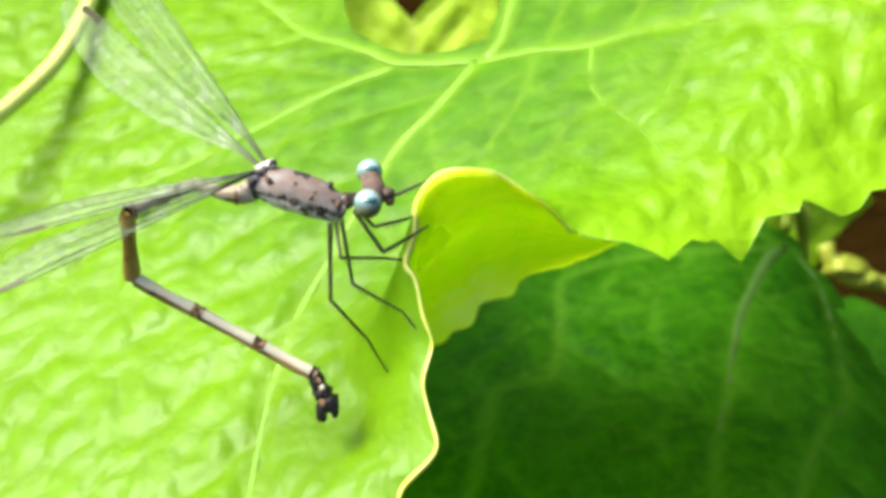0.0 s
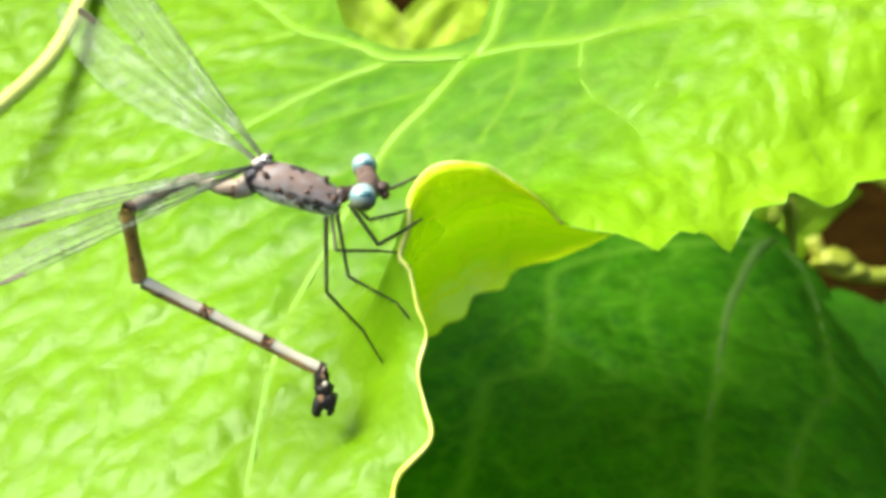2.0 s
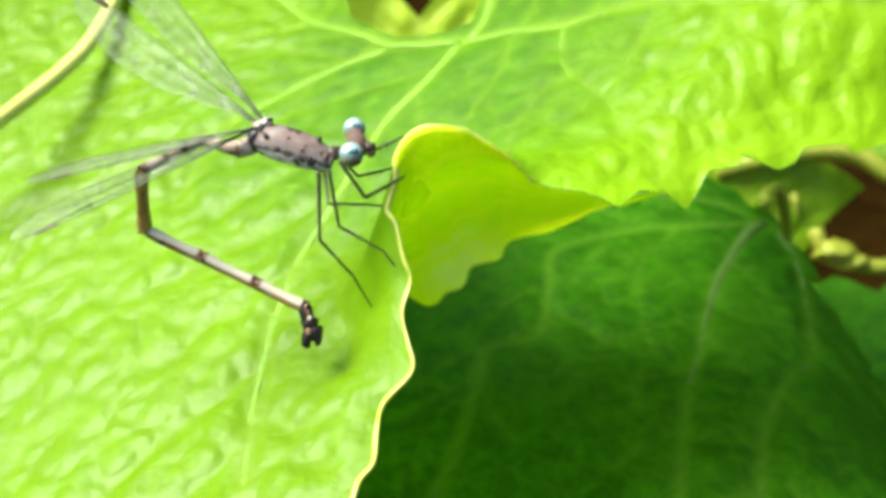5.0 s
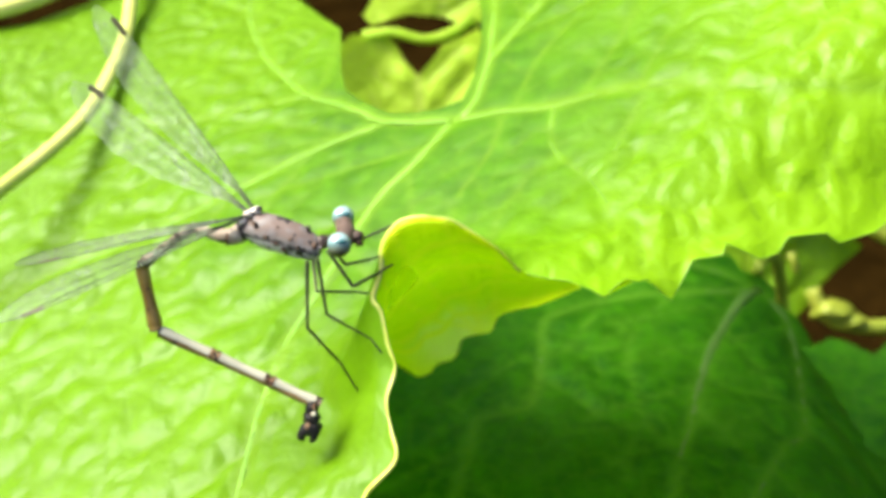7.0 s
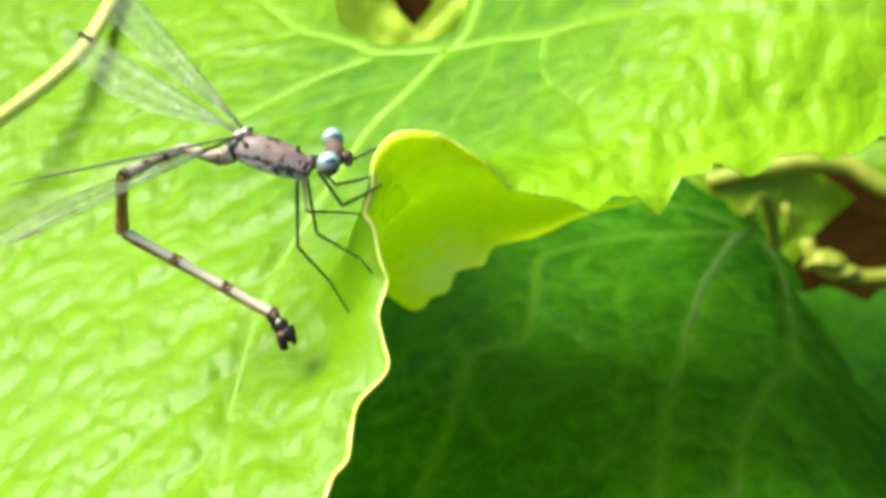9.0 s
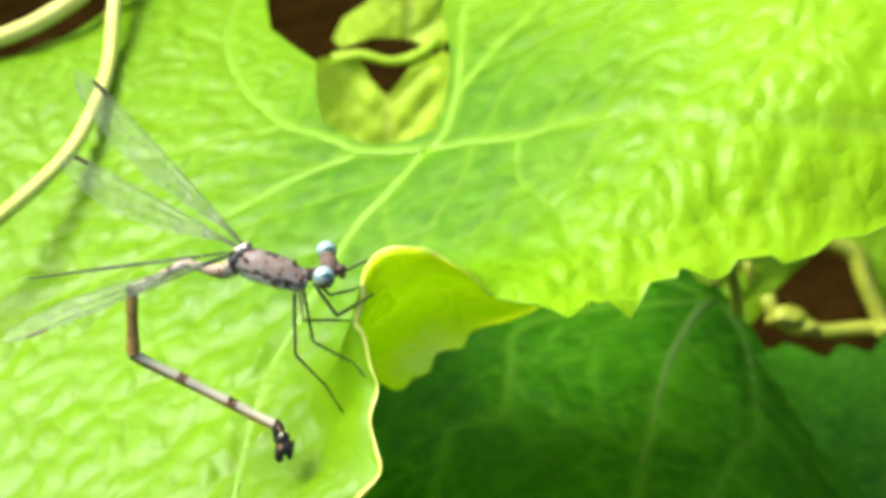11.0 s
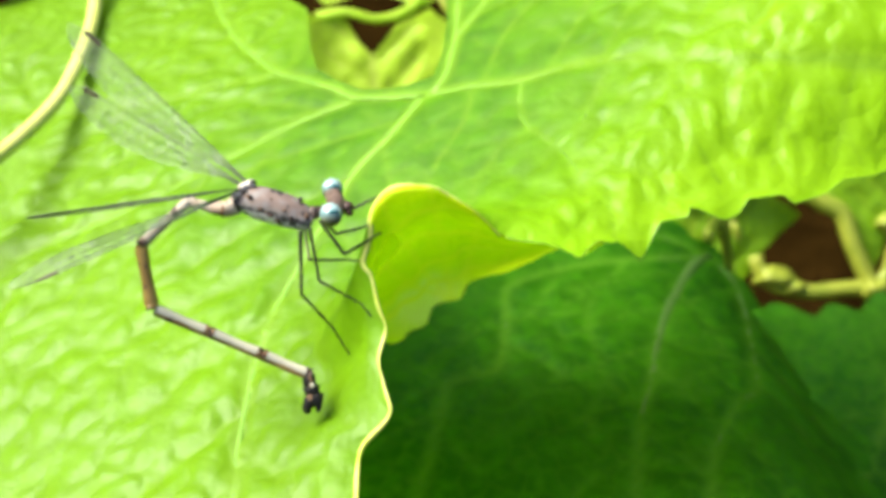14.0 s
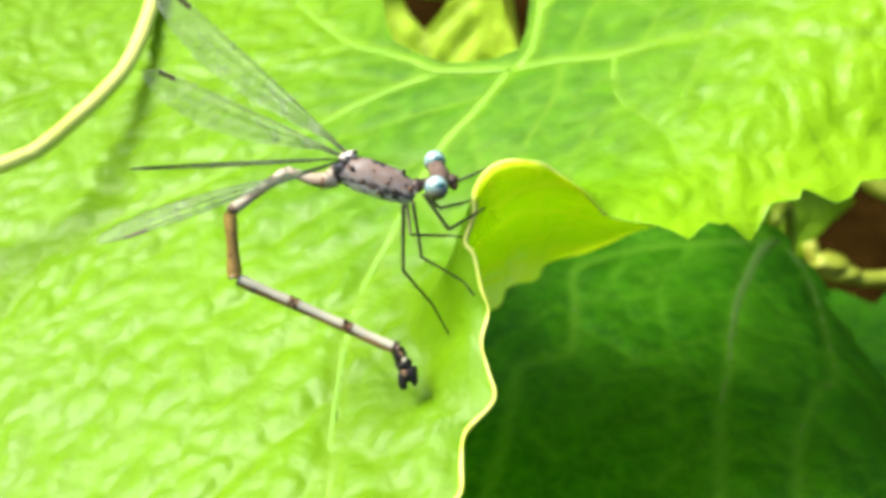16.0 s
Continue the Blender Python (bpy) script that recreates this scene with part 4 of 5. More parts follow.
def loft(name, rings, mat, parent, label="", sides=18, knob=0.0):
    """A body part through rings of (centre, half height in y, half width in z)."""
    c = np.array([r[0] for r in rings], float)
    n = 26
    k = np.linspace(0, len(rings) - 1, n)
    s = np.arange(len(rings))
    pts = np.array([np.interp(k, s, c[:, i]) for i in range(3)]).T
    for _ in range(2):
        pts[1:-1] = 0.5 * pts[1:-1] + 0.25 * (pts[:-2] + pts[2:])
    hy, hz = np.interp(k, s, [r[1] for r in rings]), np.interp(k, s, [r[2] for r in rings])
    verts, faces = [], []
    tang = np.gradient(pts, axis=0)
    for i in range(n):
        t = tang[i] / np.linalg.norm(tang[i])
        side = np.cross(t, (0, 0, 1.0))
        side /= np.linalg.norm(side)
        deep = np.cross(side, t)
        for j in range(sides):
            a = 2 * math.pi * j / sides
            q = pts[i] - side * hy[i] * math.cos(a) + deep * hz[i] * math.sin(a)
            if knob:
                q = q + knob * noise.noise_vector(Vector(q) * 1.3)
            verts.append(tuple(np.array(q) * MM))
    for i in range(n - 1):
        for j in range(sides):
            j2 = (j + 1) % sides
            faces.append((i * sides + j, i * sides + j2, (i + 1) * sides + j2, (i + 1) * sides + j))
    faces += [tuple(range(sides)), tuple(range((n - 1) * sides, n * sides))[::-1]]
    return link_mesh(name, verts, faces, mat, parent, label)


def ball(name, centre, radii, mat, parent, label="", turn=0.0, lumps=0.0):
    bm = bmesh.new()
    bmesh.ops.create_icosphere(bm, subdivisions=3, radius=1.0)
    rot = Matrix.Rotation(radians(turn), 3, "Z")
    for v in bm.verts:
        w = 1 + lumps * noise.noise(v.co * 2.1)
        v.co = (rot @ Vector((v.co.x * radii[0] * w, v.co.y * radii[1] * w, v.co.z * radii[2] * w)) + Vector(centre)) * MM
    return part(name, bm, mat, parent, label)


fly = new("damselfly")
tagged(fly, "brown and grey damselfly with clear wings on a leaf", "damselfly")


# dark spots on the thorax: x, y, half length, half height, turn
SPOTS = [(-2.08, 0.49, 0.42, 0.22, -50), (-2.56, 0.95, 0.24, 0.18, 20), (-1.20, -0.47, 0.30, 0.18, -15), (-0.52, -0.98, 0.42, 0.14, -30), (0.16, -1.42, 0.34, 0.20, -35), (0.80, -0.67, 0.18, 0.16, 0),
         (1.40, -1.31, 0.24, 0.20, -40), (2.62, -1.20, 0.26, 0.34, 0), (-3.55, -0.15, 0.26, 0.20, 20), (-0.30, 0.35, 0.20, 0.10, -25)]


def build_body():
    loft("thorax", [((-3.87, -0.52, 0.00), 0.55, 0.50), ((-3.23, 0.12, -0.00), 1.00, 0.85), ((-2.12, 0.32, -0.00), 1.40, 1.15), ((-0.52, -0.12, 0.00), 1.50, 1.35), ((1.16, -0.72, 0.00), 1.42, 1.30), ((2.36, -1.24, 0.00), 1.15, 1.05), ((3.11, -1.48, 0.00), 0.70, 0.70)],
         M_THORAX, fly, "grey-brown spotted thorax", 22, 0.10)
    for p, r in (((-2.14, 1.73, 0.40), (0.50, 0.36, 0.50)), ((-2.81, 1.39, 0.70), (0.42, 0.34, 0.45)), ((-2.75, 1.59, -0.50), (0.45, 0.38, 0.5)), ((-3.27, 0.71, 0.80), (0.45, 0.3, 0.4))):
        ball("wing_hinge", p, r, M_HINGE, fly, "whitish wing hinge", 20, 0.25)
    xs, ys, hy, hz = (-3.87, -3.23, -2.12, -0.52, 1.16, 2.36, 3.11), (-0.52, 0.12, 0.32, -0.12, -0.72, -1.24, -1.48), (0.55, 1.0, 1.4, 1.5, 1.42, 1.15, 0.7), (0.5, 0.85, 1.15, 1.35, 1.30, 1.05, 0.7)
    for x, y, rx, ry, turn in SPOTS:
        out = (y - np.interp(x, xs, ys)) / np.interp(x, xs, hy)
        z = np.interp(x, xs, hz) * math.sqrt(max(0.02, 1 - out * out))
        ball("thorax_spot", (x, y, z - 0.05), (rx, ry, 0.16), M_JOINT, fly, "dark brown spot", turn, 0.5)
    ball("collar", (2.12, 0.33, 0.50), (0.22, 0.20, 0.22), M_HINGE, fly, "white spot on the collar")
    loft("neck", [((2.83, -1.00, 0.00), 0.55, 0.6), ((3.31, -0.76, 0.00), 0.62, 0.7), ((3.87, -0.60, 0.00), 0.40, 0.45), ((4.35, -0.44, 0.00), 0.40, 0.45)], M_HEAD, fly, "brown neck", 14, 0.08)
    head = loft("head", [((4.57, 1.26, -1.70), 0.55, 0.5), ((4.90, 0.65, -0.90), 0.75, 0.7), ((5.19, -0.04, 0.00), 0.85, 0.8), ((5.20, -0.64, 0.90), 0.75, 0.7), ((5.01, -1.22, 1.60), 0.5, 0.5)], M_HEAD, fly, "brown head", 16, 0.06)
    ball("face", (6.04, -0.37, 0.20), (0.62, 0.55, 0.75), M_HEAD, head, "tan face", 0, 0.15)
    ball("mouth", (6.28, -0.85, 0.30), (0.36, 0.34, 0.5), M_JOINT, head, "dark mouthparts", 0, 0.15)
    e = ball("eye", (4.82, -1.10, 1.75), (0.98, 1.02, 0.95), M_EYE, head, "pale turquoise compound eye")
    e2 = ball("eye", (4.73, 1.31, -1.75), (0.94, 0.98, 0.95), M_EYE, head, "pale turquoise compound eye")
    ball("eye_spot", (5.03, -0.90, 2.58), (0.46, 0.20, 0.20), M_PUPIL, head, "dark spot in the eye", 8)
    ball("eye_spot", (4.85, 1.50, -0.98), (0.52, 0.24, 0.2), M_PUPIL, head, "dark spot in the eye", 4)


build_body()


def build_leg(joints, radii, mats):
    leg = new("leg")
    leg.parent = fly
    for k, (name, mat) in enumerate(zip(("femur", "tibia", "tarsus"), mats)):
        if k + 1 >= len(joints):
            break
        a, b = np.array(joints[k]), np.array(joints[k + 1])
        bow = np.array([0.0, 0.0, 0.12]) * (1 if k else 0.4)
        v, f = tube(smooth_line([a, (a + b) / 2 + bow, b], 0.25), (radii[k], radii[k + 1]), 8)
        link_mesh(name, v, f, mat, leg)
        if k == 1:
            r = random.Random(int(abs(joints[0][0]) * 100))
            vs, fs = [], []
            for i in range(9):
                p = a + (b - a) * (i + 0.7) / 9.5
                q = p + np.array([r.uniform(-0.2, 0.2), -0.42, r.uniform(-0.3, 0.3)])
                tv, tf = tube([p, q], (0.03, 0.012), 3)
                fs += [tuple(x + len(vs) for x in f) for f in tf]
                vs += tv
            link_mesh("bristles", vs, fs, M_LEG, leg)


DARK3 = (M_LEG, M_LEG, M_LEG)
build_leg([(2.12, -2.38, 0.90), (2.09, -7.82, 0.20), (4.56, -10.71, -1.80), (6.15, -13.63, -3.60)], (0.19, 0.13, 0.10, 0.07), DARK3)
build_leg([(2.88, -2.13, 0.60), (3.62, -6.71, -0.20), (7.10, -8.70, -1.40), (8.39, -10.39, -1.90)], (0.17, 0.12, 0.08, 0.07), DARK3)
build_leg([(2.40, -2.19, -0.40), (2.69, -4.84, -0.80), (5.78, -4.88, -1.80), (7.08, -5.01, -2.00)], (0.16, 0.12, 0.10, 0.08), (M_LEG_PALE, M_LEG, M_LEG))
build_leg([(3.78, -1.51, 0.90), (5.82, -4.43, 0.60), (7.77, -3.31, -0.60), (8.93, -2.57, -1.20)], (0.18, 0.15, 0.12, 0.08), DARK3)
build_leg([(4.33, -1.79, -0.30), (5.12, -2.63, -0.50), (7.23, -2.13, -1.20), (8.16, -1.80, -1.30)], (0.15, 0.13, 0.10, 0.07), DARK3)
build_leg([(4.19, -1.03, -1.20), (6.21, -0.54, -1.40), (8.45, 0.45, -1.00), (9.74, 0.94, -0.40)], (0.15, 0.13, 0.10, 0.07), DARK3)


def segment(name, parent, long, r0, r1, mat, label="", x0=0.0, squash=1.0, lumps=0.02, flare=0.10):
    """One abdomen segment along x from x0, waisted and slightly swollen at its ends."""
    n, sides = 14, 14
    verts, faces = [], []
    for i in range(n):
        t = i / (n - 1)
        r = (r0 + (r1 - r0) * t) * (1 + flare * math.cos(2 * math.pi * t)) * (0.82 if i in (0, n - 1) else 1.0)
        for j in range(sides):
            a = 2 * math.pi * j / sides
            verts.append(Vector((x0 + t * long, r * squash * math.cos(a) * (1 + lumps * math.sin(7 * t + j)), r * math.sin(a))) * MM)
    for i in range(n - 1):
        for j in range(sides):
            j2 = (j + 1) % sides
            faces.append((i * sides + j, i * sides + j2, (i + 1) * sides + j2, (i + 1) * sides + j))
    faces += [tuple(range(sides)), tuple(range((n - 1) * sides, n * sides))[::-1]]
    return link_mesh(name, verts, faces, mat, parent, label)


def build_abdomen():
    """Base fixed to the thorax; four jointed pieces that swing."""
    loft("abdomen_base", [((-3.47, -0.12, 0.00), 0.85, 0.8), ((-4.31, -0.40, -0.00), 0.72, 0.7), ((-5.51, -0.28, 0.00), 0.50, 0.5), ((-6.59, 0.08, -0.00), 0.42, 0.42), ((-7.63, 0.36, 0.00), 0.46, 0.44)], M_WAIST, fly, "cream and brown waist", 16, 0.05)
    ring = loft("waist_band", [((-4.39, -0.44, 0.00), 0.73, 0.71), ((-4.62, -0.40, 0.00), 0.69, 0.67)], M_RINGS, fly, "orange-brown band", 16)
    arch = segment("arched_segment", fly, 5.7, 0.44, 0.47, M_WAIST, "grey-brown arched segment")
    segment("segment_ring", arch, 0.5, 0.50, 0.50, M_JOINT, "dark ring", 5.3)
    hang = segment("hanging_segment", fly, 5.3, 0.50, 0.58, M_AMBER, "amber hanging segment")
    segment("segment_ring", hang, 0.6, 0.56, 0.50, M_JOINT, "dark ring", 4.9)
    rear = segment("rear_abdomen", fly, 4.9, 0.42, 0.43, M_CREAM, "cream ringed segments", 0.25)
    segment("underside", rear, 14.0, 0.36, 0.36, M_BELLY, "brown underside", 0.3).location = (0, -0.00020, -0.00002)
    for x, long in ((5.1, 4.8), (10.0, 4.4)):
        segment("ringed_segment", rear, long, 0.43, 0.42, M_CREAM, "cream segment", x)
    for x in (4.7, 9.55):
        segment("segment_ring", rear, 0.85, 0.50, 0.50, M_RINGS, "dark brown ring", x)
    segment("segment_ring", rear, 0.5, 0.52, 0.55, M_JOINT, "dark ring", 14.1)
    tip = segment("tail_tip", fly, 1.3, 0.50, 0.58, M_BLACK, "black tail tip", -0.1, 1.0, 0.06, -0.10)
    ball("tail_segment", (1.45, 0.10, 0.0), (0.66, 0.70, 0.66), M_BLACK, tip, "black swollen segment", 0, 0.22)
    ball("tail_segment", (2.30, 0.22, 0.05), (0.72, 0.82, 0.72), M_BLACK, tip, "black end segment", 15, 0.25)
    ball("tail_spot", (0.45, 0.10, 0.44), (0.34, 0.22, 0.14), M_RINGS, tip, "rusty brown spot", 20, 0.3)
    ball("tail_spot", (1.00, 0.22, 0.50), (0.20, 0.24, 0.12), M_CREAM, tip, "pale spot", 30, 0.3)
    ball("tail_spot", (2.05, -0.05, 0.70), (0.30, 0.24, 0.12), M_RINGS, tip, "brown spot", 20, 0.3)
    for line, r in (([(2.5, 0.45, 0.2), (3.0, 0.50, 0.3), (3.35, 0.34, 0.25)], (0.40, 0.34, 0.16)),
                    ([(2.2, -0.20, 0.1), (2.7, -0.40, 0.2), (3.15, -0.55, 0.2), (3.25, -0.20, 0.2)], (0.46, 0.44, 0.34, 0.14))):
        v, f = tube(smooth_line(line, 0.12), r, 10)
        link_mesh("clasper", v, f, M_BLACK, tip, "black clasper")
    return arch, hang, rear, tip


ARCH, HANG, REAR, TIP = build_abdomen()

# each wing: its root, its length, and in time the way it points and how far its blade is turned to the viewer
WINGS = {
    "c": ((-2.48, 1.35, 0.80), 18.6, [
        (0, (-0.840, -0.272, 0.470), 26), (1.5, (-0.852, -0.261, 0.454), 25), (3.5, (-0.862, -0.298, 0.410), 24), (7, (-0.859, -0.249, 0.448), 21), (9, (-0.869, -0.255, 0.423), 11), (10, (-0.808, -0.135, 0.574), 9), (12.5, (-0.784, -0.125, 0.608), 3), (14.5, (-0.801, -0.152, 0.580), 2), (16, (-0.778, -0.085, 0.623), 2)]),
    "d": ((-3.10, 1.10, 0.90), 20.5, [
        (0, (-0.821, -0.436, 0.370), 36), (1.5, (-0.831, -0.425, 0.358), 36), (3.5, (-0.807, -0.477, 0.348), 36), (7, (-0.821, -0.433, 0.373), 36), (9, (-0.811, -0.463, 0.357), 34), (10, (-0.836, -0.389, 0.387), 33), (12.5, (-0.820, -0.373, 0.433), 30), (14.5, (-0.741, -0.407, 0.534), 29), (16, (-0.818, -0.346, 0.461), 28)]),
    "a": ((-2.92, 1.76, -0.60), 20.5, [
        (0, (-0.732, 0.650, -0.204), 62), (1.5, (-0.736, 0.640, -0.225), 61), (3.5, (-0.775, 0.611, -0.159), 60), (7, (-0.782, 0.596, -0.184), 58), (9, (-0.819, 0.510, -0.261), 54), (10, (-0.847, 0.489, -0.204), 52), (12.5, (-0.842, 0.471, -0.261), 46), (14.5, (-0.804, 0.516, -0.297), 44), (16, (-0.872, 0.417, -0.261), 42)]),
    "b": ((-2.44, 1.92, -0.60), 21.8, [
        (0, (-0.559, 0.829, 0.027), 52), (1.5, (-0.570, 0.821, 0.027), 52), (3.5, (-0.599, 0.801, 0.026), 51), (7, (-0.598, 0.801, 0.026), 50), (9, (-0.644, 0.764, -0.018), 49), (10, (-0.665, 0.747, 0.027), 49), (12.5, (-0.661, 0.750, 0.026), 48), (14.5, (-0.727, 0.679, -0.097), 47), (16, (-0.733, 0.681, -0.041), 46)]),
}


def wing_shape(long, seed, membrane, vein_mat, cross):
    """Blade along x with its leading edge at y = 0, veins, cross veins and a dark spot near the tip."""
    r = random.Random(seed)
    xs = np.linspace(0, 1, 48)
    wide = np.interp(xs, [0, 0.10, 0.22, 0.45, 0.70, 0.88, 0.96, 1.0], [0.35, 0.55, 1.7, 3.5, 4.3, 3.5, 2.1, 0.6])
    lead = 0.25 * np.sin(np.pi * xs) + np.where(xs > 0.9, -(xs - 0.9) * 9, 0)
    n = 13
    verts, faces = [], []

    def place(i, t):
        y = lead[i] - wide[i] * t
        z = 0.16 * math.sin(t * 17) * math.sin(math.pi * min(1, xs[i] * 1.1)) * (1 - 0.6 * t)
        return np.array([xs[i] * long, y, z])

    for i in range(len(xs)):
        for j in range(n):
            verts.append(place(i, j / (n - 1)) * MM)
    for i in range(len(xs) - 1):
        for j in range(n - 1):
            faces.append((i * n + j, i * n + j + 1, (i + 1) * n + j + 1, (i + 1) * n + j))
    w = link_mesh("wing", verts, faces, membrane, fly, "clear veined wing")
    vs, fs = [], []

    def vein(line, rad):
        tv, tf = tube(line, rad, 5)
        fs.extend(tuple(x + len(vs) for x in f) for f in tf)
        vs.extend(tv)

    tracks = (0.0, 0.12, 0.24, 0.42, 0.58, 0.74, 0.88, 1.0)
    for k, t in enumerate(tracks):
        stop = 47 if k in (0, 7) else r.randint(41, 46)
        vein([place(i, t) for i in range(0, stop + 1)], (0.042, 0.030) if k < 2 else (0.036, 0.022) if k < 7 else 0.022)
    for a, b in zip(tracks[:-1], tracks[1:]):
        i = r.randint(8, 12)
        while i < 45:
            vein([place(i, a), place(min(47, i + r.randint(0, 1)), b)], cross)
            i += r.randint(1, 3)
    link_mesh("wing_venation", vs, fs, vein_mat, w, "fine grey-green wing veins")
    q = [place(i, t) + np.array([0, 0, 0.03]) for i in (39, 41, 43) for t in (0.0, 0.08, 0.16)]
    q += [p - np.array([0, 0, 0.06]) for p in q]
    fq = []
    for o, flip in ((0, 1), (9, -1)):
        for i in range(2):
            for j in range(2):
                fq.append((o + i * 3 + j, o + i * 3 + j + 1, o + i * 3 + j + 4, o + i * 3 + j + 3)[::flip])
    link_mesh("wing_spot", np.array(q) * MM, fq, M_STIGMA, w, "dark brown spot near the wing tip", smooth=False)
    return w


WING_OBJECTS = {key: wing_shape(data[1], 5 + k, *((M_WING, M_WING_PALE, 0.014) if key in "ab" else (M_WING_LOW, M_WING_VEIN, 0.022))) for k, (key, data) in enumerate(WINGS.items())}


def aim(root, way, turn_deg, upper=False):
    """A wing's pose: x along way, its blade turned by turn_deg out of the line of sight; upper wings lead with their upper edge."""
    x = Vector(way).normalized()
    z = Vector((0, 0, 1))
    deep = (z - x * z.dot(x)).normalized()
    flat = deep.cross(x)
    if (flat.y > 0) != upper:
        flat = -flat
    a = radians(turn_deg)
    y = (flat * math.sin(a) + deep * math.cos(a)).normalized()
    n = x.cross(y)
    m = Matrix((x, y, n)).transposed().to_4x4()
    return Matrix.Translation(Vector(root) * MM) @ m


def along(p, q=None, deg=None):
    """A pose at p whose x axis runs to q, or lies in the picture at an angle."""
    x = (Vector(q) - Vector(p)).normalized() if q is not None else Vector((math.cos(radians(deg)), math.sin(radians(deg)), -0.08)).normalized()
    z = Vector((0, 0, 1))
    z = (z - x * z.dot(x)).normalized()
    y = z.cross(x)
    return Matrix.Translation(Vector(p) * MM) @ Matrix((x, y, z)).transposed().to_4x4()


ABDOMEN_ROOT = (-7.51, 0.36, 0.00)


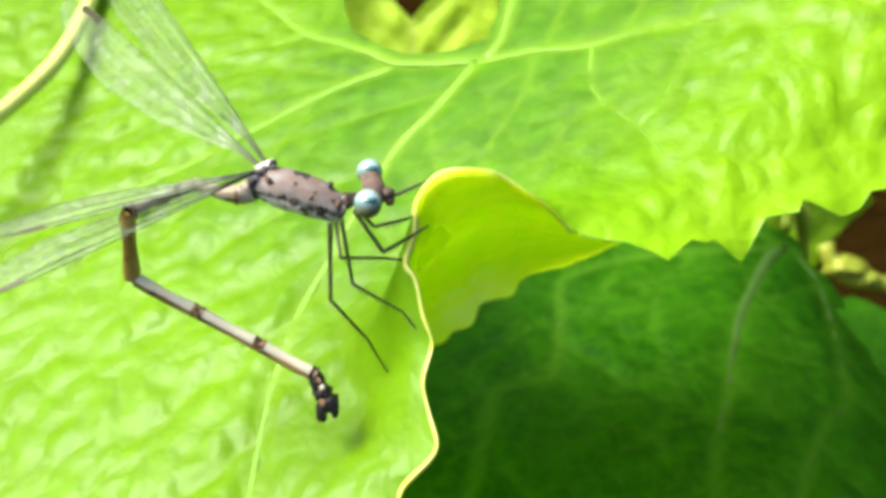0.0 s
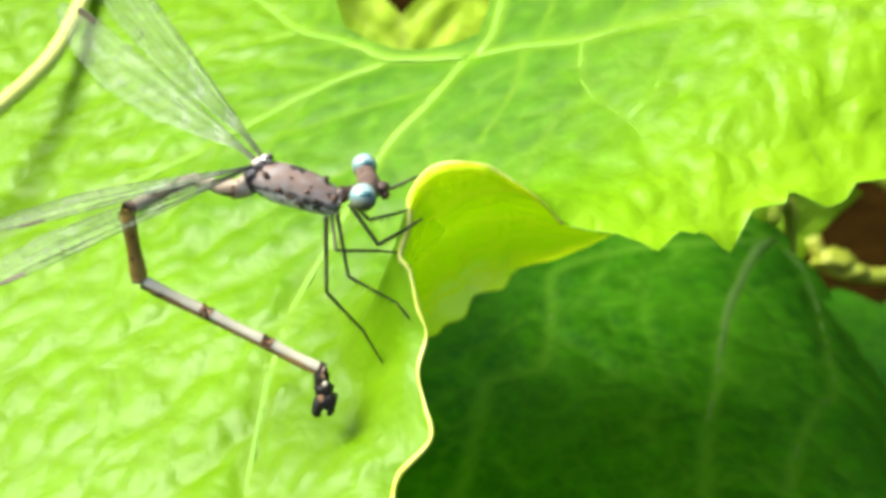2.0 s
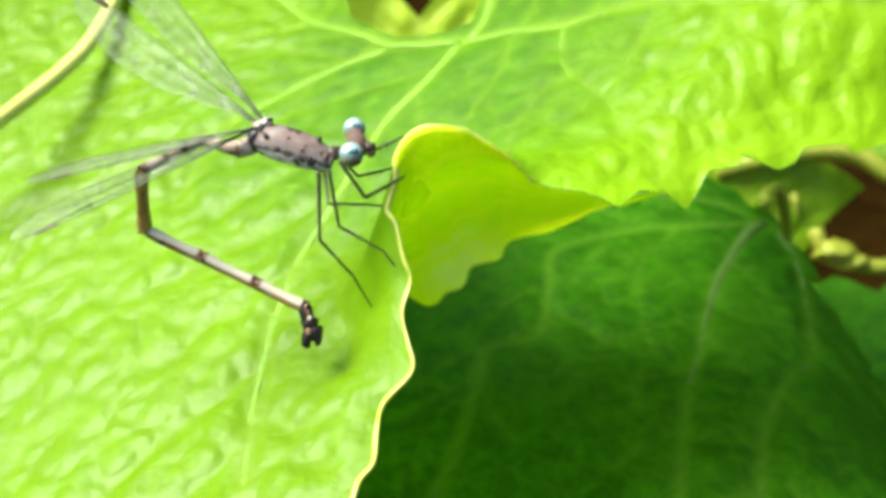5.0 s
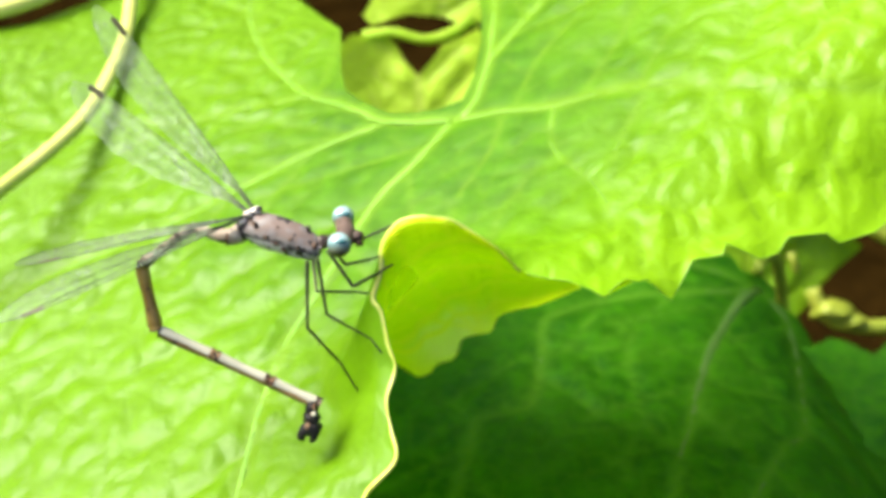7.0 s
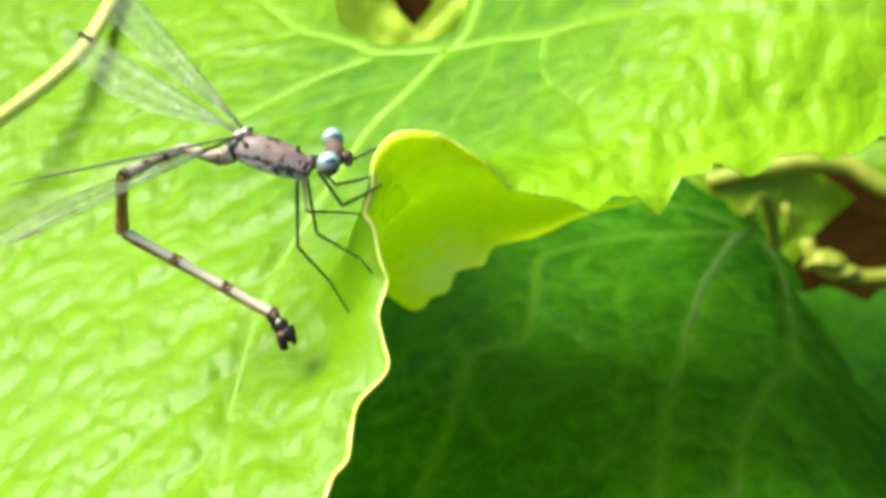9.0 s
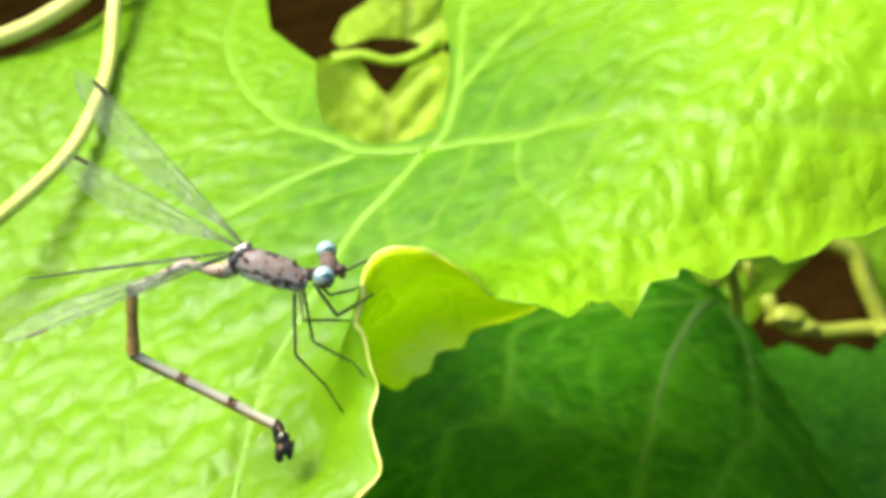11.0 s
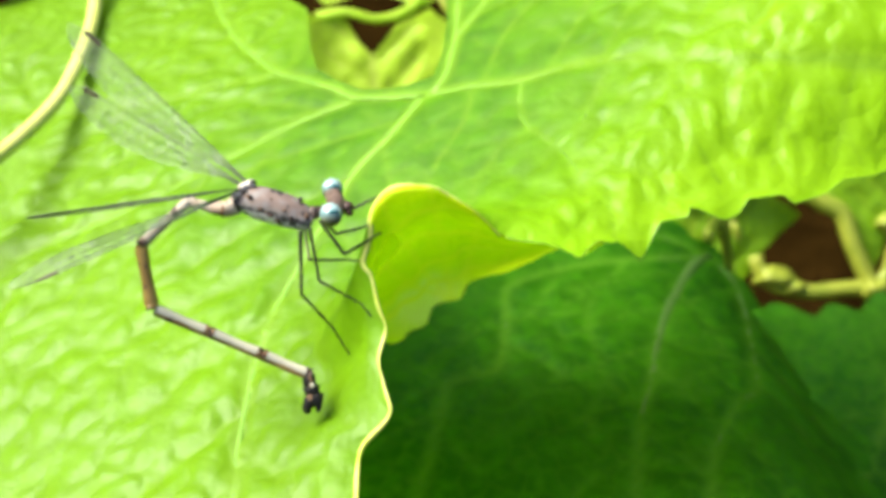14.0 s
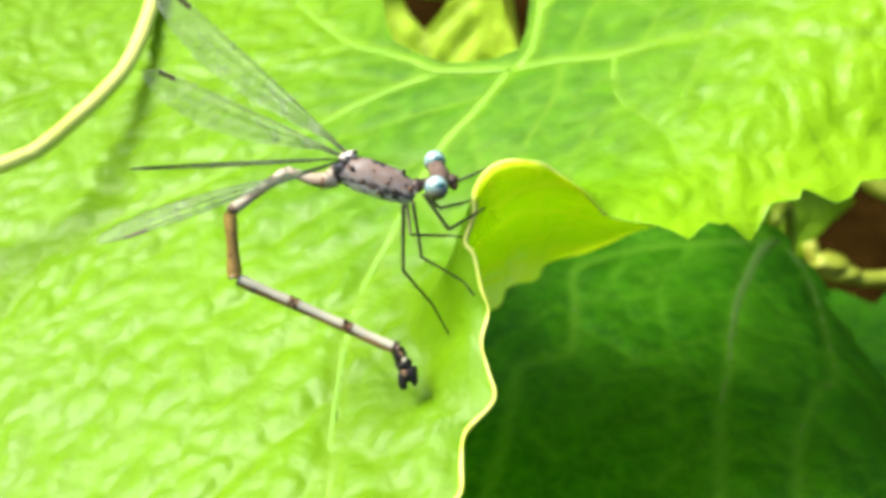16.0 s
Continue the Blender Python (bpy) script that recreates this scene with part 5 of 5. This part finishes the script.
def motions():
    walk(fly, [
        (0, pose(-0.01001, 0.07273, 0.15789, 54.81, -0.00, -0.01)),
        (0.5, pose(-0.01003, 0.07270, 0.15784, 54.81, -0.00, -0.01)),
        (1, pose(-0.01007, 0.07271, 0.15787, 54.81, -0.00, -0.01)),
        (1.5, pose(-0.01004, 0.07273, 0.15789, 54.81, -0.00, -0.01)),
        (2, pose(-0.01000, 0.07270, 0.15785, 54.81, -0.00, -0.01)),
        (2.5, pose(-0.01003, 0.07267, 0.15780, 54.81, -0.00, -0.01)),
        (3, pose(-0.01008, 0.07263, 0.15774, 54.81, -0.00, -0.01)),
        (3.5, pose(-0.01020, 0.07256, 0.15764, 54.81, -0.00, -0.01)),
        (3.7, pose(-0.01019, 0.07254, 0.15762, 54.81, -0.00, -0.01)),
        (5.8, pose(-0.00992, 0.07284, 0.15804, 54.81, -0.00, -0.01)),
        (6, pose(-0.00981, 0.07283, 0.15804, 54.81, -0.00, -0.01)),
        (6.5, pose(-0.00986, 0.07281, 0.15800, 54.81, -0.00, -0.01)),
        (7, pose(-0.00994, 0.07279, 0.15797, 54.81, -0.00, -0.01)),
        (7.5, pose(-0.00996, 0.07268, 0.15782, 54.81, -0.00, -0.01)),
        (8, pose(-0.01006, 0.07268, 0.15782, 54.81, -0.00, -0.01)),
        (8.5, pose(-0.01014, 0.07262, 0.15774, 54.81, -0.00, -0.01)),
        (9, pose(-0.01018, 0.07252, 0.15759, 54.81, -0.00, -0.01)),
        (9.5, pose(-0.00991, 0.07283, 0.15803, 54.81, -0.00, -0.01)),
        (10, pose(-0.00986, 0.07273, 0.15788, 54.81, -0.00, -0.01)),
        (10.2, pose(-0.00997, 0.07266, 0.15779, 54.81, -0.00, -0.01)),
        (12.3, pose(-0.01004, 0.07270, 0.15785, 54.81, -0.00, -0.01)),
        (12.5, pose(-0.01003, 0.07271, 0.15786, 54.81, -0.00, -0.01)),
        (13, pose(-0.01000, 0.07276, 0.15793, 54.81, -0.00, -0.01)),
        (13.5, pose(-0.01001, 0.07274, 0.15790, 54.81, -0.00, -0.01)),
        (14, pose(-0.01001, 0.07268, 0.15782, 54.81, -0.00, -0.01)),
        (14.5, pose(-0.00995, 0.07265, 0.15777, 54.81, -0.00, -0.01)),
        (15, pose(-0.01001, 0.07258, 0.15767, 54.81, -0.00, -0.01)),
        (15.5, pose(-0.01009, 0.07260, 0.15771, 54.81, -0.00, -0.01)),
        (16, pose(-0.01002, 0.07279, 0.15798, 54.81, -0.00, -0.01))])
    joints = [
        (0, (-11.32, -1.71, 3.77), (-11.73, -6.17, 0.84), (0.90, -13.12, -0.60), -71.4),
        (0.5, (-11.36, -1.81, 3.68), (-11.42, -6.60, 1.30), (1.21, -13.13, -0.60), -80.4),
        (1, (-11.53, -1.87, 3.45), (-11.36, -6.68, 1.11), (1.38, -13.16, -0.60), -90.0),
        (1.5, (-11.39, -1.82, 3.63), (-11.05, -6.70, 1.47), (1.55, -13.23, -0.60), -95.7),
        (2, (-11.35, -1.92, 3.61), (-11.00, -6.81, 1.46), (1.58, -13.43, -0.60), -86.5),
        (2.5, (-11.03, -2.02, 3.87), (-10.74, -6.78, 1.45), (1.91, -13.28, -0.60), -80.0),
        (3, (-11.40, -2.02, 3.50), (-11.63, -6.39, 0.41), (1.41, -12.96, 0.41), -73.8),
        (3.5, (-11.80, -2.19, 2.84), (-12.49, -6.13, -0.70), (0.56, -12.69, -0.60), -68.2),
        (3.7, (-11.83, -2.15, 2.84), (-12.70, -6.06, -0.70), (0.29, -12.71, -0.60), -69.5),
        (6, (-11.11, -2.70, 3.28), (-10.74, -7.75, 1.55), (1.74, -13.67, -0.60), -86.4),
        (6.5, (-10.74, -2.80, 3.56), (-9.95, -7.91, 2.20), (2.31, -13.82, -0.60), -92.5),
        (7, (-10.70, -2.87, 3.53), (-9.87, -7.92, 1.95), (2.51, -13.78, -0.60), -98.5),
        (7.5, (-10.73, -2.86, 3.51), (-10.09, -7.92, 1.88), (2.34, -13.62, -0.60), -90.7),
        (8, (-10.93, -2.62, 3.53), (-10.64, -7.62, 1.62), (1.89, -13.53, -0.60), -83.0),
        (8.5, (-11.17, -2.27, 3.57), (-11.33, -7.14, 1.35), (1.17, -13.31, -0.60), -73.0),
        (9, (-11.83, -2.16, 2.83), (-12.66, -6.54, -0.12), (-0.29, -13.23, -0.60), -59.0),
        (9.5, (-11.61, -2.12, 3.17), (-11.63, -7.25, 1.66), (0.40, -13.87, -0.60), -65.3),
        (10, (-11.77, -2.17, 2.91), (-12.01, -7.36, 1.66), (0.16, -14.06, -0.60), -71.6),
        (10.2, (-11.84, -1.85, 3.06), (-12.48, -6.94, 1.53), (-0.51, -13.87, -0.60), -72.6),
        (12.3, (-11.85, -3.41, 0.00), (-10.91, -8.68, 0.00), (2.42, -14.23, -0.60), -84.8),
        (12.5, (-11.37, -3.41, 1.99), (-10.52, -8.69, 1.99), (2.51, -14.32, -0.60), -86.2),
        (13, (-11.51, -3.32, 1.88), (-10.60, -8.59, 1.88), (2.23, -14.70, -0.60), -88.5),
        (13.5, (-11.45, -3.38, 1.87), (-10.48, -8.65, 1.87), (2.39, -14.63, -0.60), -85.6),
        (14, (-11.14, -3.45, 2.31), (-10.23, -8.72, 2.31), (2.49, -14.67, -0.60), -82.7),
        (14.5, (-11.19, -3.29, 2.48), (-10.53, -8.60, 2.48), (1.98, -14.54, -0.60), -86.4),
        (15, (-11.34, -2.77, 2.93), (-11.44, -7.99, 1.80), (1.09, -13.98, -0.60), -73.6),
        (15.5, (-12.20, -2.96, 0.00), (-12.55, -8.19, -1.08), (0.73, -14.08, -0.60), -72.6),
        (16, (-11.97, -3.03, 1.29), (-11.56, -8.36, 1.29), (1.61, -14.29, -0.60), -71.6)]
    walk(ARCH, [(t, along(ABDOMEN_ROOT, a)) for t, a, b, c, d in joints])
    walk(HANG, [(t, along(a, b)) for t, a, b, c, d in joints])
    walk(REAR, [(t, along(b, c)) for t, a, b, c, d in joints])
    walk(TIP, [(t, along(c, deg=d)) for t, a, b, c, d in joints])
    for key, (root, long, rows) in WINGS.items():
        walk(WING_OBJECTS[key], [(t, aim(root, way, turn, key in "ab")) for t, way, turn in rows])


motions()
